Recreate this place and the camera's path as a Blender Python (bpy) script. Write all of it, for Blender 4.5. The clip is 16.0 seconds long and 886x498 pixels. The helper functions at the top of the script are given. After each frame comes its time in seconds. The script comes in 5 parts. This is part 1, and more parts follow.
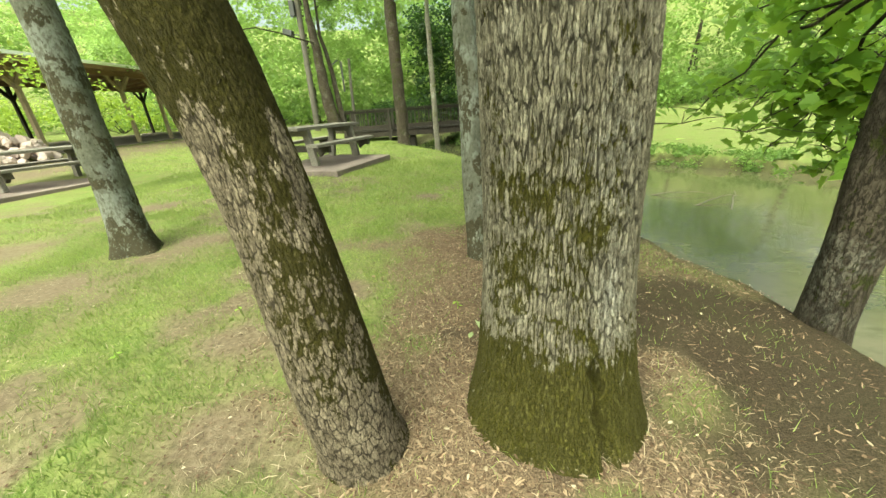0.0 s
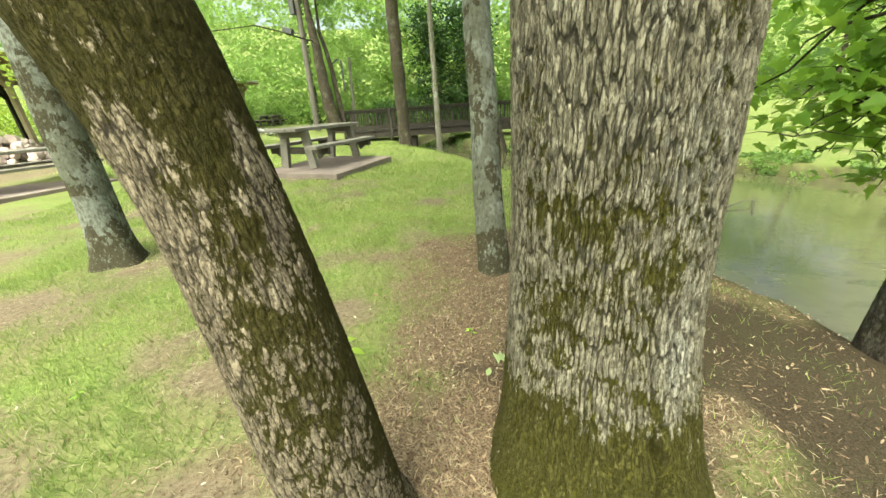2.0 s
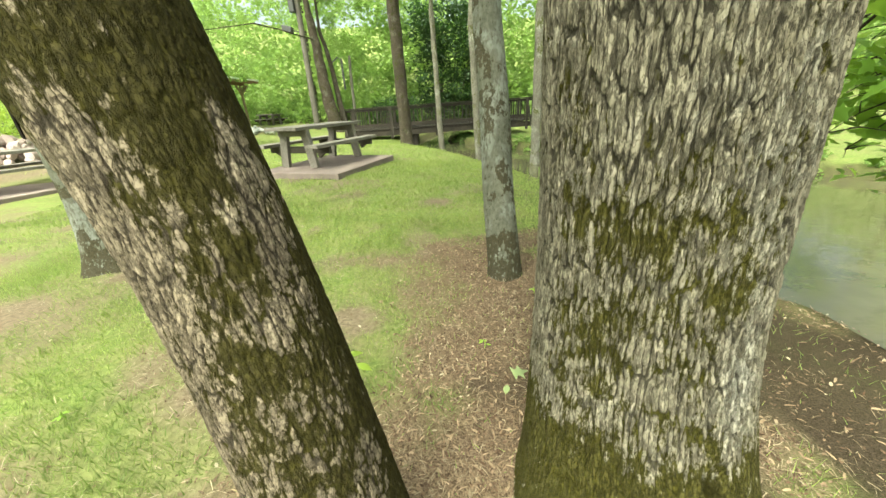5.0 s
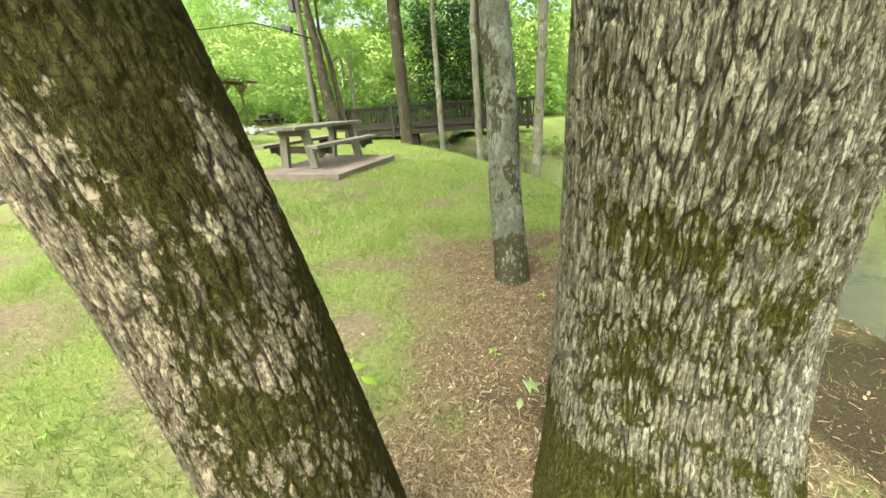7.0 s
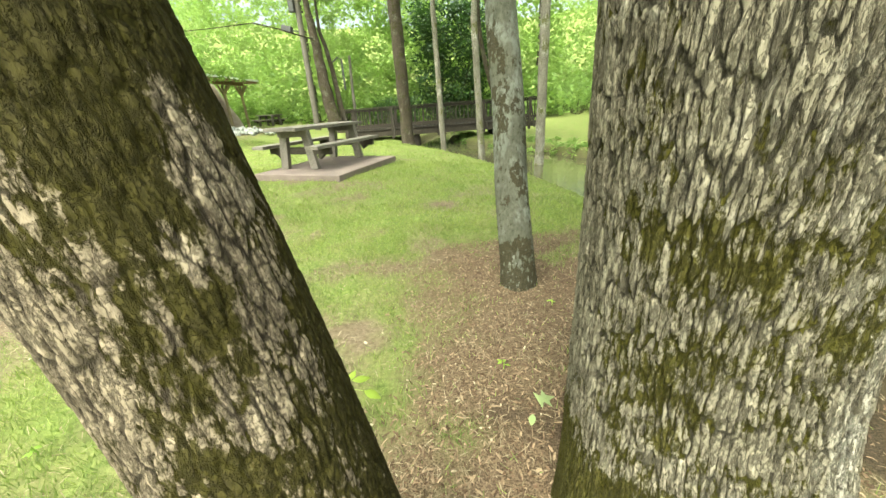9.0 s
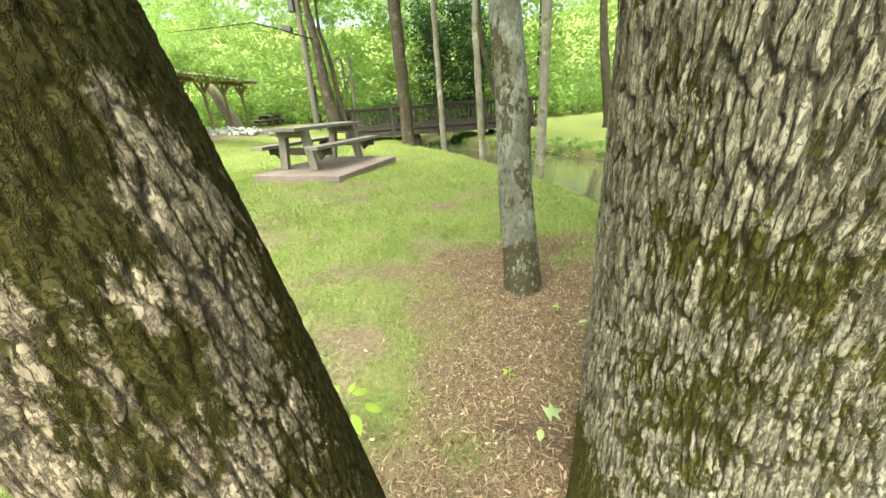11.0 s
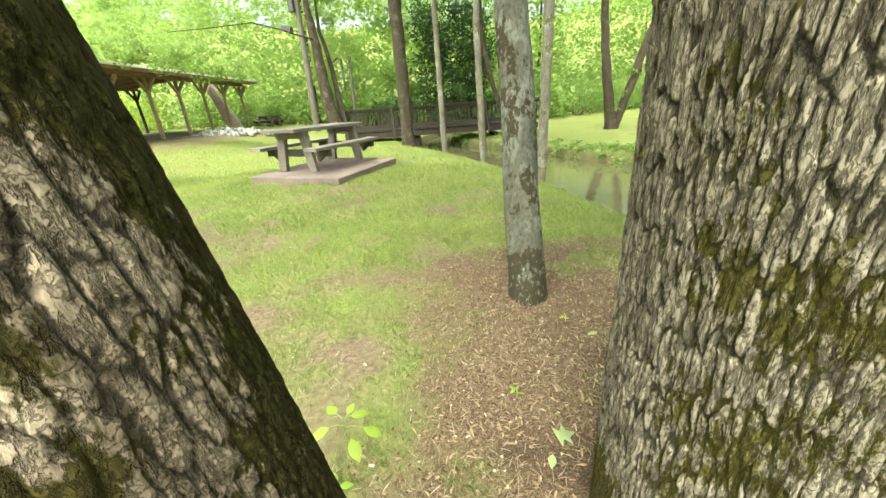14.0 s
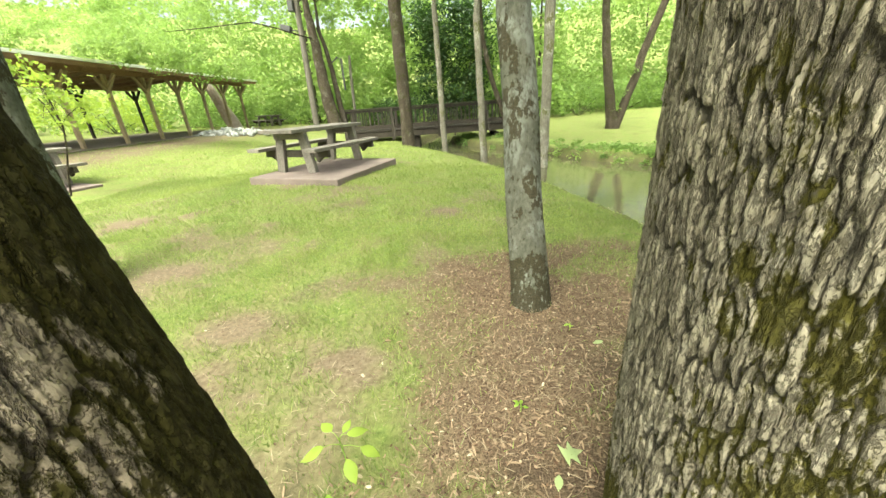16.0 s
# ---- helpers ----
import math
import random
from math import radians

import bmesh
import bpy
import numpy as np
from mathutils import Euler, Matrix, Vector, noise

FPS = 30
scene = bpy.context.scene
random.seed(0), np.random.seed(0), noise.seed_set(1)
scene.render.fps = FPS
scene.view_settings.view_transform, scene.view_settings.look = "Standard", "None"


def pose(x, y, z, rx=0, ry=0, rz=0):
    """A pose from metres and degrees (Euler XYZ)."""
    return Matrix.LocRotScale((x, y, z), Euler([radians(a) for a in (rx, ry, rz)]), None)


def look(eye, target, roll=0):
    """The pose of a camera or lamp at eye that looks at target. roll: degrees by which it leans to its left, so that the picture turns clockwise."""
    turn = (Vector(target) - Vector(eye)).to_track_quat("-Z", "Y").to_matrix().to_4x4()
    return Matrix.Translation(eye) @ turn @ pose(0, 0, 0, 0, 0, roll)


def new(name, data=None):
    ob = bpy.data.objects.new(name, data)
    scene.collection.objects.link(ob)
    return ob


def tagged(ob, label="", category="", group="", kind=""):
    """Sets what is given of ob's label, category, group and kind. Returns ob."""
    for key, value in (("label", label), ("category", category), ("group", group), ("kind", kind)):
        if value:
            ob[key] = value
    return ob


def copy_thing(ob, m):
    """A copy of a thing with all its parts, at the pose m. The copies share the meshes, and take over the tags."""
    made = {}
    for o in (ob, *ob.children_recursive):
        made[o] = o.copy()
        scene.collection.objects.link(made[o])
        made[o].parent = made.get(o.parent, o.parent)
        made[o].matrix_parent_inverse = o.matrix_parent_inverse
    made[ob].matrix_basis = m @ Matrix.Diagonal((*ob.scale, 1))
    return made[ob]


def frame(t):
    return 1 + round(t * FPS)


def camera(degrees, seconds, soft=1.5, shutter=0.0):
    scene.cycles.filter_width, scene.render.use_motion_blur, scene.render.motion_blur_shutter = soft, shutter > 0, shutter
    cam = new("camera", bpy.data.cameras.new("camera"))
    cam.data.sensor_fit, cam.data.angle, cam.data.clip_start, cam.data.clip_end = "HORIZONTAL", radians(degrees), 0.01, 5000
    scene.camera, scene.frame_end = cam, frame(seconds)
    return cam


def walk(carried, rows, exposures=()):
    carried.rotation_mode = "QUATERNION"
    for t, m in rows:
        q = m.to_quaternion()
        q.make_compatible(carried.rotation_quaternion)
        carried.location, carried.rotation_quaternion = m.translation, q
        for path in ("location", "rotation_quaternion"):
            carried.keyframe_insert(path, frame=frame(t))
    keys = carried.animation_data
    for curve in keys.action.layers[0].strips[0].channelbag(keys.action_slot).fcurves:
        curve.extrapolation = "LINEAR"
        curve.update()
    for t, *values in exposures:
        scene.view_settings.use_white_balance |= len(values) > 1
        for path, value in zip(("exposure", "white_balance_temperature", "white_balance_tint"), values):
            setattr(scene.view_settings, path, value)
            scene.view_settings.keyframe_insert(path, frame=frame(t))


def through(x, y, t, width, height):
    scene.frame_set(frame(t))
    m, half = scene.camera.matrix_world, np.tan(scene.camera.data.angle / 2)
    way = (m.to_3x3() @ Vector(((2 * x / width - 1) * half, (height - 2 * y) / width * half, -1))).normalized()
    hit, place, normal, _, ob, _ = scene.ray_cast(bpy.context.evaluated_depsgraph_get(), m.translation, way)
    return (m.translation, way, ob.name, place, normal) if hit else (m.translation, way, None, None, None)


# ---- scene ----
cam = camera(105.0, 16.0)
# seconds, eye in metres, turn in degrees
ROWS = [
    (0, 0.000, 0.000, 1.400, 67.13, 2.40, -0.07),
    (0.5, -0.034, 0.235, 1.407, 67.32, 2.46, -0.06),
    (1, -0.051, 0.271, 1.410, 67.24, 2.39, 0.01),
    (1.5, -0.063, 0.294, 1.410, 67.15, 2.32, 0.01),
    (2, -0.075, 0.318, 1.409, 67.08, 2.28, -0.01),
    (2.5, -0.087, 0.342, 1.408, 67.07, 2.30, -0.03),
    (3, -0.097, 0.366, 1.407, 67.07, 2.34, 0.00),
    (3.5, -0.109, 0.391, 1.404, 67.10, 2.34, -0.01),
    (4, -0.120, 0.417, 1.401, 67.02, 2.38, -0.02),
    (6.5, -0.173, 0.547, 1.386, 66.83, 2.58, 0.01),
    (7, -0.184, 0.573, 1.384, 66.84, 2.59, -0.02),
    (7.5, -0.194, 0.596, 1.381, 66.87, 2.62, 0.02),
    (8, -0.205, 0.619, 1.380, 66.88, 2.63, 0.03),
    (8.5, -0.213, 0.641, 1.380, 66.88, 2.64, -0.00),
    (9, -0.219, 0.662, 1.380, 66.92, 2.63, -0.02),
    (11.5, -0.241, 0.754, 1.382, 66.92, 2.65, -0.01),
    (12, -0.246, 0.772, 1.384, 66.97, 2.60, -0.00),
    (12.5, -0.248, 0.792, 1.385, 66.96, 2.61, 0.01),
    (13, -0.253, 0.808, 1.387, 67.01, 2.56, -0.02),
    (13.5, -0.257, 0.827, 1.387, 67.04, 2.53, -0.04),
    (14, -0.259, 0.844, 1.390, 67.04, 2.48, -0.03),
    (14.5, -0.260, 0.864, 1.395, 66.97, 2.50, -0.06),
    (15, -0.258, 0.887, 1.395, 66.96, 2.53, -0.03),
    (15.5, -0.257, 0.911, 1.390, 66.99, 2.49, 0.00),
    (16, -0.259, 0.925, 1.399, 66.96, 2.55, -0.00),
]
walk(cam, [(t, pose(*p)) for t, *p in ROWS], exposures=[(0.0, 1.82, 7250, -16), (0.6, 1.92, 7100, -13), (4.0, 2.05, 7000, -11), (9.0, 2.23, 7000, -9), (12.0, 2.3, 6950, -6), (16.0, 2.28, 7050, -5)])

# ---- light: bright overcast day under trees ----
world = bpy.data.worlds.new("sky")
scene.world = world
world.use_nodes = True
wn = world.node_tree
sky = wn.nodes.new("ShaderNodeTexSky")
sky.sky_type = 'NISHITA'
sky.sun_disc = False
sky.sun_elevation = radians(58)
sky.sun_rotation = radians(206)
sky.air_density, sky.dust_density, sky.ozone_density = 0.7, 9.0, 0.6
bg = wn.nodes["Background"]
bg.inputs["Strength"].default_value = 0.15
milky = wn.nodes.new("ShaderNodeHueSaturation")
milky.inputs["Saturation"].default_value = 0.55
wn.links.new(sky.outputs["Color"], milky.inputs["Color"])
wn.links.new(milky.outputs["Color"], bg.inputs["Color"])
sun = new("sun", bpy.data.lights.new("sun", 'SUN'))
sun.data.energy, sun.data.angle, sun.data.color = 1.0, radians(70), (1.0, 0.95, 0.86)
SUN_AT = Vector((math.sin(radians(206)) * math.cos(radians(58)), math.cos(radians(206)) * math.cos(radians(58)), math.sin(radians(58))))
sun.matrix_world = look(SUN_AT * 60, (0, 0, 0))


# ---- noise and meshes in numpy ----
def lattice(ix, iy, iz, seed):
    h = (ix.astype(np.int64) * 374761393 + iy.astype(np.int64) * 668265263 + iz.astype(np.int64) * 2147483647 + seed * 974634721) & 0x7FFFFFFF
    h = ((h ^ (h >> 13)) * 1274126177) & 0x7FFFFFFF
    h = ((h ^ (h >> 15)) * 1911520717) & 0x7FFFFFFF
    return ((h ^ (h >> 11)) & 0xFFFFF) / float(0xFFFFF)


def vnoise(x, y, z=None, scale=1.0, seed=0, octaves=3):
    """Value noise, 0 to 1; scale is the size of a lump in metres."""
    x, y = np.asarray(x, float) / scale, np.asarray(y, float) / scale
    z = np.zeros_like(x) if z is None else np.asarray(z, float) / scale
    out, amp, total = 0.0, 1.0, 0.0
    for o in range(octaves):
        fx, fy, fz = np.floor(x), np.floor(y), np.floor(z)
        tx, ty, tz = x - fx, y - fy, z - fz
        tx, ty, tz = tx * tx * (3 - 2 * tx), ty * ty * (3 - 2 * ty), tz * tz * (3 - 2 * tz)
        v = 0.0
        for a in (0, 1):
            for b in (0, 1):
                for c in (0, 1):
                    w = (tx if a else 1 - tx) * (ty if b else 1 - ty) * (tz if c else 1 - tz)
                    v = v + w * lattice(fx + a, fy + b, fz + c, seed + o)
        out, total = out + amp * v, total + amp
        x, y, z, amp = x * 2.03 + 7.1, y * 2.03 + 3.7, z * 2.03 + 1.3, amp * 0.5
    return out / total


def sstep(a, b, v):
    q = np.clip((np.asarray(v, float) - a) / (b - a), 0, 1)
    return q * q * (3 - 2 * q)


def np_mesh(name, verts, faces, mats, smooth=False, floats=None):
    """A mesh from arrays: verts (n, 3), faces (m, k), floats {name: per-vertex values}."""
    verts, faces = np.asarray(verts, np.float32), np.asarray(faces, np.int32)
    me = bpy.data.meshes.new(name)
    me.vertices.add(len(verts))
    me.vertices.foreach_set("co", verts.ravel())
    me.loops.add(faces.size)
    me.loops.foreach_set("vertex_index", faces.ravel())
    me.polygons.add(len(faces))
    me.polygons.foreach_set("loop_start", np.arange(0, faces.size, faces.shape[1], dtype=np.int32))
    me.update(calc_edges=True)
    me.polygons.foreach_set("use_smooth", np.full(len(faces), smooth))
    for key, values in (floats or {}).items():
        me.attributes.new(key, 'FLOAT', 'POINT').data.foreach_set("value", np.asarray(values, np.float32))
    for m in mats if isinstance(mats, (list, tuple)) else [mats]:
        me.materials.append(m)
    return me


def thing(name, at, label, category, group="", kind=""):
    e = new(name)
    e.location = at
    e.empty_display_size = 0.1
    return tagged(e, label, category, group, kind)


def part(parent, name, me, label=""):
    """A part whose mesh is given in the world's metres."""
    ob = new(name, me)
    ob.parent = parent
    ob.matrix_parent_inverse = Matrix.Translation(parent.location).inverted()
    return tagged(ob, label)


def tube(points, radii, sides=8):
    """A bent tapered tube."""
    pts = np.array(points, float)
    radii = np.broadcast_to(radii, len(pts)) if np.ndim(radii) == 0 else np.array(radii, float)
    way = np.gradient(pts, axis=0)
    way /= np.linalg.norm(way, axis=1, keepdims=True) + 1e-9
    ref = np.array([0.0, 0, 1]) if abs(way[0, 2]) < 0.8 else np.array([1.0, 0, 0])
    a = np.cross(way, ref)
    a /= np.linalg.norm(a, axis=1, keepdims=True) + 1e-9
    b = np.cross(way, a)
    ang = np.linspace(0, 2 * np.pi, sides, endpoint=False)
    v = pts[:, None] + radii[:, None, None] * (np.cos(ang)[None, :, None] * a[:, None] + np.sin(ang)[None, :, None] * b[:, None])
    n = len(pts)
    i, j = np.meshgrid(np.arange(n - 1), np.arange(sides), indexing="ij")
    k = (j + 1) % sides
    f = np.stack([i * sides + j, i * sides + k, (i + 1) * sides + k, (i + 1) * sides + j], -1).reshape(-1, 4)
    return v.reshape(-1, 3), f


def joined(pieces):
    vs, fs, base = [], [], 0
    for v, f in pieces:
        vs.append(v)
        fs.append(np.asarray(f) + base)
        base += len(v)
    return np.concatenate(vs), np.concatenate(fs)


def box(x0, y0, z0, x1, y1, z1):
    v = np.array([(x, y, z) for z in (z0, z1) for y in (y0, y1) for x in (x0, x1)], float)
    f = np.array([(0, 2, 3, 1), (4, 5, 7, 6), (0, 1, 5, 4), (2, 6, 7, 3), (0, 4, 6, 2), (1, 3, 7, 5)])
    return v, f


def board(a, b, width, thick, up=(0, 0, 1)):
    """A straight board from a to b; width lies across, thick along up."""
    a, b = Vector(a), Vector(b)
    d = (b - a)
    d.normalize()
    u = Vector(up)
    s = d.cross(u)
    s.normalize()
    u = s.cross(d)
    c = []
    for e in (a, b):
        for p, q in ((-1, -1), (1, -1), (1, 1), (-1, 1)):
            c.append(tuple(e + s * (p * width / 2) + u * (q * thick / 2)))
    return np.array(c), np.array([(0, 1, 2, 3), (7, 6, 5, 4), (0, 4, 5, 1), (1, 5, 6, 2), (2, 6, 7, 3), (3, 7, 4, 0)])


def bevelled(ob, w=0.006, seg=2):
    m = ob.modifiers.new("edges", 'BEVEL')
    m.width, m.segments, m.limit_method = w, seg, 'ANGLE'
    return ob


# ---- materials ----
class Mat:
    """A node material with short calls."""

    def __init__(self, name, rough=0.8, spec=0.3):
        self.m = bpy.data.materials.new(name)
        self.m.use_nodes = True
        self.t = self.m.node_tree
        self.b = self.t.nodes["Principled BSDF"]
        self.b.inputs["Roughness"].default_value = rough
        self.b.inputs["Specular IOR Level"].default_value = spec
        self.co = self.t.nodes.new("ShaderNodeNewGeometry").outputs["Position"]

    def node(self, kind, **inputs):
        n = self.t.nodes.new(kind)
        for k, v in inputs.items():
            self.put(n.inputs[k.replace("_", " ")], v)
        return n

    def put(self, socket, v):
        if isinstance(v, bpy.types.NodeSocket):
            self.t.links.new(v, socket)
        else:
            socket.default_value = v

    def noise(self, scale, detail=4.0, stretch=(1, 1, 1), rough=0.55):
        mp = self.node("ShaderNodeMapping", Vector=self.co, Scale=stretch)
        return self.node("ShaderNodeTexNoise", Vector=mp.outputs[0], Scale=scale, Detail=detail, Roughness=rough).outputs["Fac"]

    def ramp(self, fac, *stops):
        n = self.node("ShaderNodeValToRGB", Fac=fac)
        e = n.color_ramp.elements
        while len(e) < len(stops):
            e.new(0.5)
        for el, (pos, col) in zip(e, stops):
            el.position = pos
            el.color = (*col, 1) if len(col) == 3 else col
        return n.outputs["Color"]

    def span(self, fac, a, b, lo=0.0, hi=1.0):
        n = self.node("ShaderNodeMapRange", Value=fac, From_Min=a, From_Max=b, To_Min=lo, To_Max=hi)
        return n.outputs["Result"]

    def mix(self, fac, a, b, how='MIX'):
        n = self.t.nodes.new("ShaderNodeMix")
        n.data_type, n.blend_type = 'RGBA', how
        self.put(n.inputs[0], fac)
        self.put(n.inputs[6], a if not isinstance(a, tuple) else (*a[:3], 1))
        self.put(n.inputs[7], b if not isinstance(b, tuple) else (*b[:3], 1))
        return n.outputs[2]

    def math(self, op, a, b=0.0):
        n = self.t.nodes.new("ShaderNodeMath")
        n.operation = op
        self.put(n.inputs[0], a)
        self.put(n.inputs[1], b)
        return n.outputs[0]

    def attr(self, name):
        n = self.t.nodes.new("ShaderNodeAttribute")
        n.attribute_name = name
        return n.outputs["Fac"]

    def color(self, v):
        self.put(self.b.inputs["Base Color"], v)
        return self

    def bump(self, height, strength=0.4, dist=0.01):
        n = self.node("ShaderNodeBump", Height=height, Strength=strength, Distance=dist)
        self.t.links.new(n.outputs[0], self.b.inputs["Normal"])
        return self


def leaf_material(name, dark, light, through):
    """Thin leaves: diffuse, a little gloss, and light that comes through."""
    m = Mat(name, 0.5, 0.35)
    tone = m.attr("tone")
    col = m.mix(tone, dark, light)
    col = m.mix(m.span(m.noise(9.0, 2.0), 0.35, 0.65, 0.0, 0.35), col, tuple(c * 0.6 for c in dark))
    m.color(col)
    tr = m.node("ShaderNodeBsdfTranslucent", Color=m.mix(tone, tuple(c * 0.75 for c in through), through))
    mx = m.node("ShaderNodeMixShader")
    m.put(mx.inputs[0], 0.42)
    m.t.links.new(m.b.outputs[0], mx.inputs[1])
    m.t.links.new(tr.outputs[0], mx.inputs[2])
    m.t.links.new(mx.outputs[0], m.t.nodes["Material Output"].inputs["Surface"])
    return m.m


LEAF_WOODS = leaf_material("leaves_woods", (0.06, 0.12, 0.03), (0.22, 0.325, 0.09), (0.4, 0.57, 0.15))
LEAF_NEAR = leaf_material("leaves_maple", (0.07, 0.15, 0.022), (0.2, 0.33, 0.05), (0.5, 0.72, 0.11))
LEAF_YELLOW = leaf_material("leaves_young", (0.16, 0.26, 0.04), (0.26, 0.35, 0.06), (0.42, 0.54, 0.09))
LEAF_DARK = leaf_material("leaves_ivy", (0.012, 0.03, 0.01), (0.04, 0.08, 0.022), (0.05, 0.11, 0.02))
LEAF_PALE = leaf_material("leaf_pale", (0.22, 0.3, 0.14), (0.32, 0.4, 0.2), (0.36, 0.46, 0.2))
GRASS = leaf_material("grass_blades", (0.055, 0.098, 0.022), (0.28, 0.32, 0.1), (0.29, 0.4, 0.085))


def bark_material(name, low, high, moss, lichen, crack=0.9, relief=0.01, size=0.045, tall=0.22, mossy_noise=40.0, rough_amount=1.1, ragged=0.66):
    """Bark ridges about size apart, longer than wide by 1/tall, with ragged furrows between them whose shade is painted
    in, moss and lichen.
    """
    m = Mat(name, 0.92, 0.12)

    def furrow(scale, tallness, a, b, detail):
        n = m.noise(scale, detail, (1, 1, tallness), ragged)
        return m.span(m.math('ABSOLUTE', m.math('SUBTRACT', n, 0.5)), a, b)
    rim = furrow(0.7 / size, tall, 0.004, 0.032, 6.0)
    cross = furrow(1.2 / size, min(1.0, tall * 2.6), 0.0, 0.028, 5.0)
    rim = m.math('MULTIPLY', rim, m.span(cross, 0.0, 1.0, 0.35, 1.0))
    one = m.span(m.noise(1.3 / size, 2.0, (1, 1, tall * 1.6)), 0.3, 0.7)
    grain = m.noise(70.0, 6.0, (1, 1, 0.4), 0.65)
    fine = m.noise(130.0, 3.0)
    flake = m.noise(48.0, 7.0, (1, 1, 0.4), 0.72)
    tone = m.math('ADD', m.math('MULTIPLY', m.attr("plate"), 0.35), m.math('MULTIPLY', one, 0.3))
    tone = m.math('ADD', tone, m.span(flake, 0.32, 0.68, -0.1, 0.5))
    col = m.mix(m.span(tone, 0.1, 0.95), low, high)
    col = m.mix(m.span(grain, 0.35, 0.7, 0.0, 0.4), col, tuple(c * 0.6 for c in low))
    lm = m.math('MULTIPLY', m.attr("lichen"), m.span(m.noise(38.0, 5.0, (1, 1, 0.5)), 0.42, 0.56))
    col = m.mix(lm, col, m.mix(fine, tuple(c * 0.75 for c in lichen), lichen))
    # furrow shade put into the colour: cracks and deep relief go darker
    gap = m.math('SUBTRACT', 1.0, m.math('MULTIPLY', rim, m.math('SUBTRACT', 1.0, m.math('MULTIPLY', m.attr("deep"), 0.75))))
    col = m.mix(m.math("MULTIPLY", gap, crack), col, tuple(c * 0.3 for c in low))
    mossy = m.mix(m.span(fine, 0.3, 0.7), tuple(c * 0.5 for c in moss), tuple(c * 1.5 for c in moss))
    grow = m.math('ADD', m.attr("moss"), m.span(m.noise(mossy_noise, 5.0, (1, 1, 0.5), 0.62), 0.27, 0.73, -0.8, 0.8))
    grow = m.math('ADD', grow, m.math('ADD', m.span(one, 0.0, 1.0, 0.14, -0.18), m.span(flake, 0.3, 0.7, 0.2, -0.25)))
    mm = m.span(m.math('ADD', grow, m.math('MULTIPLY', gap, 0.2)), 0.42, 0.66, 0.0, 0.92)
    col = m.mix(mm, col, mossy)
    m.color(col)
    h = m.math('ADD', m.math('MULTIPLY', rim, 1.2), m.math('MULTIPLY', one, 0.5))
    h = m.math('ADD', h, m.math('MULTIPLY', grain, 0.6))
    h = m.math('ADD', h, m.math('ADD', m.math('MULTIPLY', fine, 0.25), m.math('MULTIPLY', flake, rough_amount)))
    m.bump(h, 1.0, relief)
    return m.m


def plated_bark(name, low, high, moss, lichen, streak, tall, relief, patchy):
    """Bark whose plates are modelled: colour by plate, furrows with their shade painted dark, splitting streaks, moss
    and lichen. streak: width of the fine splits in metres; tall: how much they are drawn out.
    """
    m = Mat(name, 0.92, 0.1)
    edge, plate = m.attr("edge"), m.attr("plate")
    mid, fine = m.noise(45.0, 6.0, (1, 1, 0.4), 0.7), m.noise(150.0, 4.0, (1, 1, 0.5), 0.6)

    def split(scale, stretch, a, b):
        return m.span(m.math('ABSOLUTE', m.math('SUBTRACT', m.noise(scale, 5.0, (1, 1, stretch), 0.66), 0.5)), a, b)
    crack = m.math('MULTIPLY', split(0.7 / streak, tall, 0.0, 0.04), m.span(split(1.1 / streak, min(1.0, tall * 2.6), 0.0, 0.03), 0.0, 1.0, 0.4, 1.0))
    tone = m.math('ADD', m.math('MULTIPLY', plate, 0.6), m.span(mid, 0.32, 0.68, -0.22, 0.46))
    tone = m.math('ADD', tone, m.span(fine, 0.3, 0.7, -0.14, 0.14))
    col = m.mix(m.span(tone, 0.0, 0.95), low, high)
    lm = m.math('MULTIPLY', m.attr("lichen"), m.span(m.math('ADD', mid, m.math('MULTIPLY', m.attr("lichen"), 0.1)), 0.47, 0.6))
    col = m.mix(lm, col, m.mix(m.span(fine, 0.3, 0.7), tuple(c * 0.65 for c in lichen), lichen))
    # shade in furrows and splits painted on, over the modelled relief
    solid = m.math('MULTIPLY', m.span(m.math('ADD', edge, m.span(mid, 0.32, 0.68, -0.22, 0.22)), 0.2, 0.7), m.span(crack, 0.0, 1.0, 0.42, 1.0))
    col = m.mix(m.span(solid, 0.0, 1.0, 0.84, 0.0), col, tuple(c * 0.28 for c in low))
    mossy = m.mix(m.span(fine, 0.3, 0.7), tuple(c * 0.6 for c in moss), tuple(c * 1.5 for c in moss))
    grow = m.math('ADD', m.attr("moss"), m.span(m.noise(patchy, 6.0, (1, 1, 0.5), 0.7), 0.25, 0.75, -0.7, 0.7))
    grow = m.math('ADD', grow, m.math('ADD', m.span(solid, 0.0, 1.0, 0.22, -0.1), m.math('ADD', m.span(plate, 0.1, 0.9, 0.22, -0.22), m.span(mid, 0.32, 0.68, 0.2, -0.2))))
    col = m.mix(m.span(grow, 0.4, 0.66, 0.0, 0.93), col, mossy)
    m.color(col)
    h = m.math('ADD', m.math('MULTIPLY', crack, 1.2), m.math('MULTIPLY', mid, 1.4))
    m.bump(m.math('ADD', h, m.math('MULTIPLY', fine, 0.5)), 1.0, relief)
    return m.m


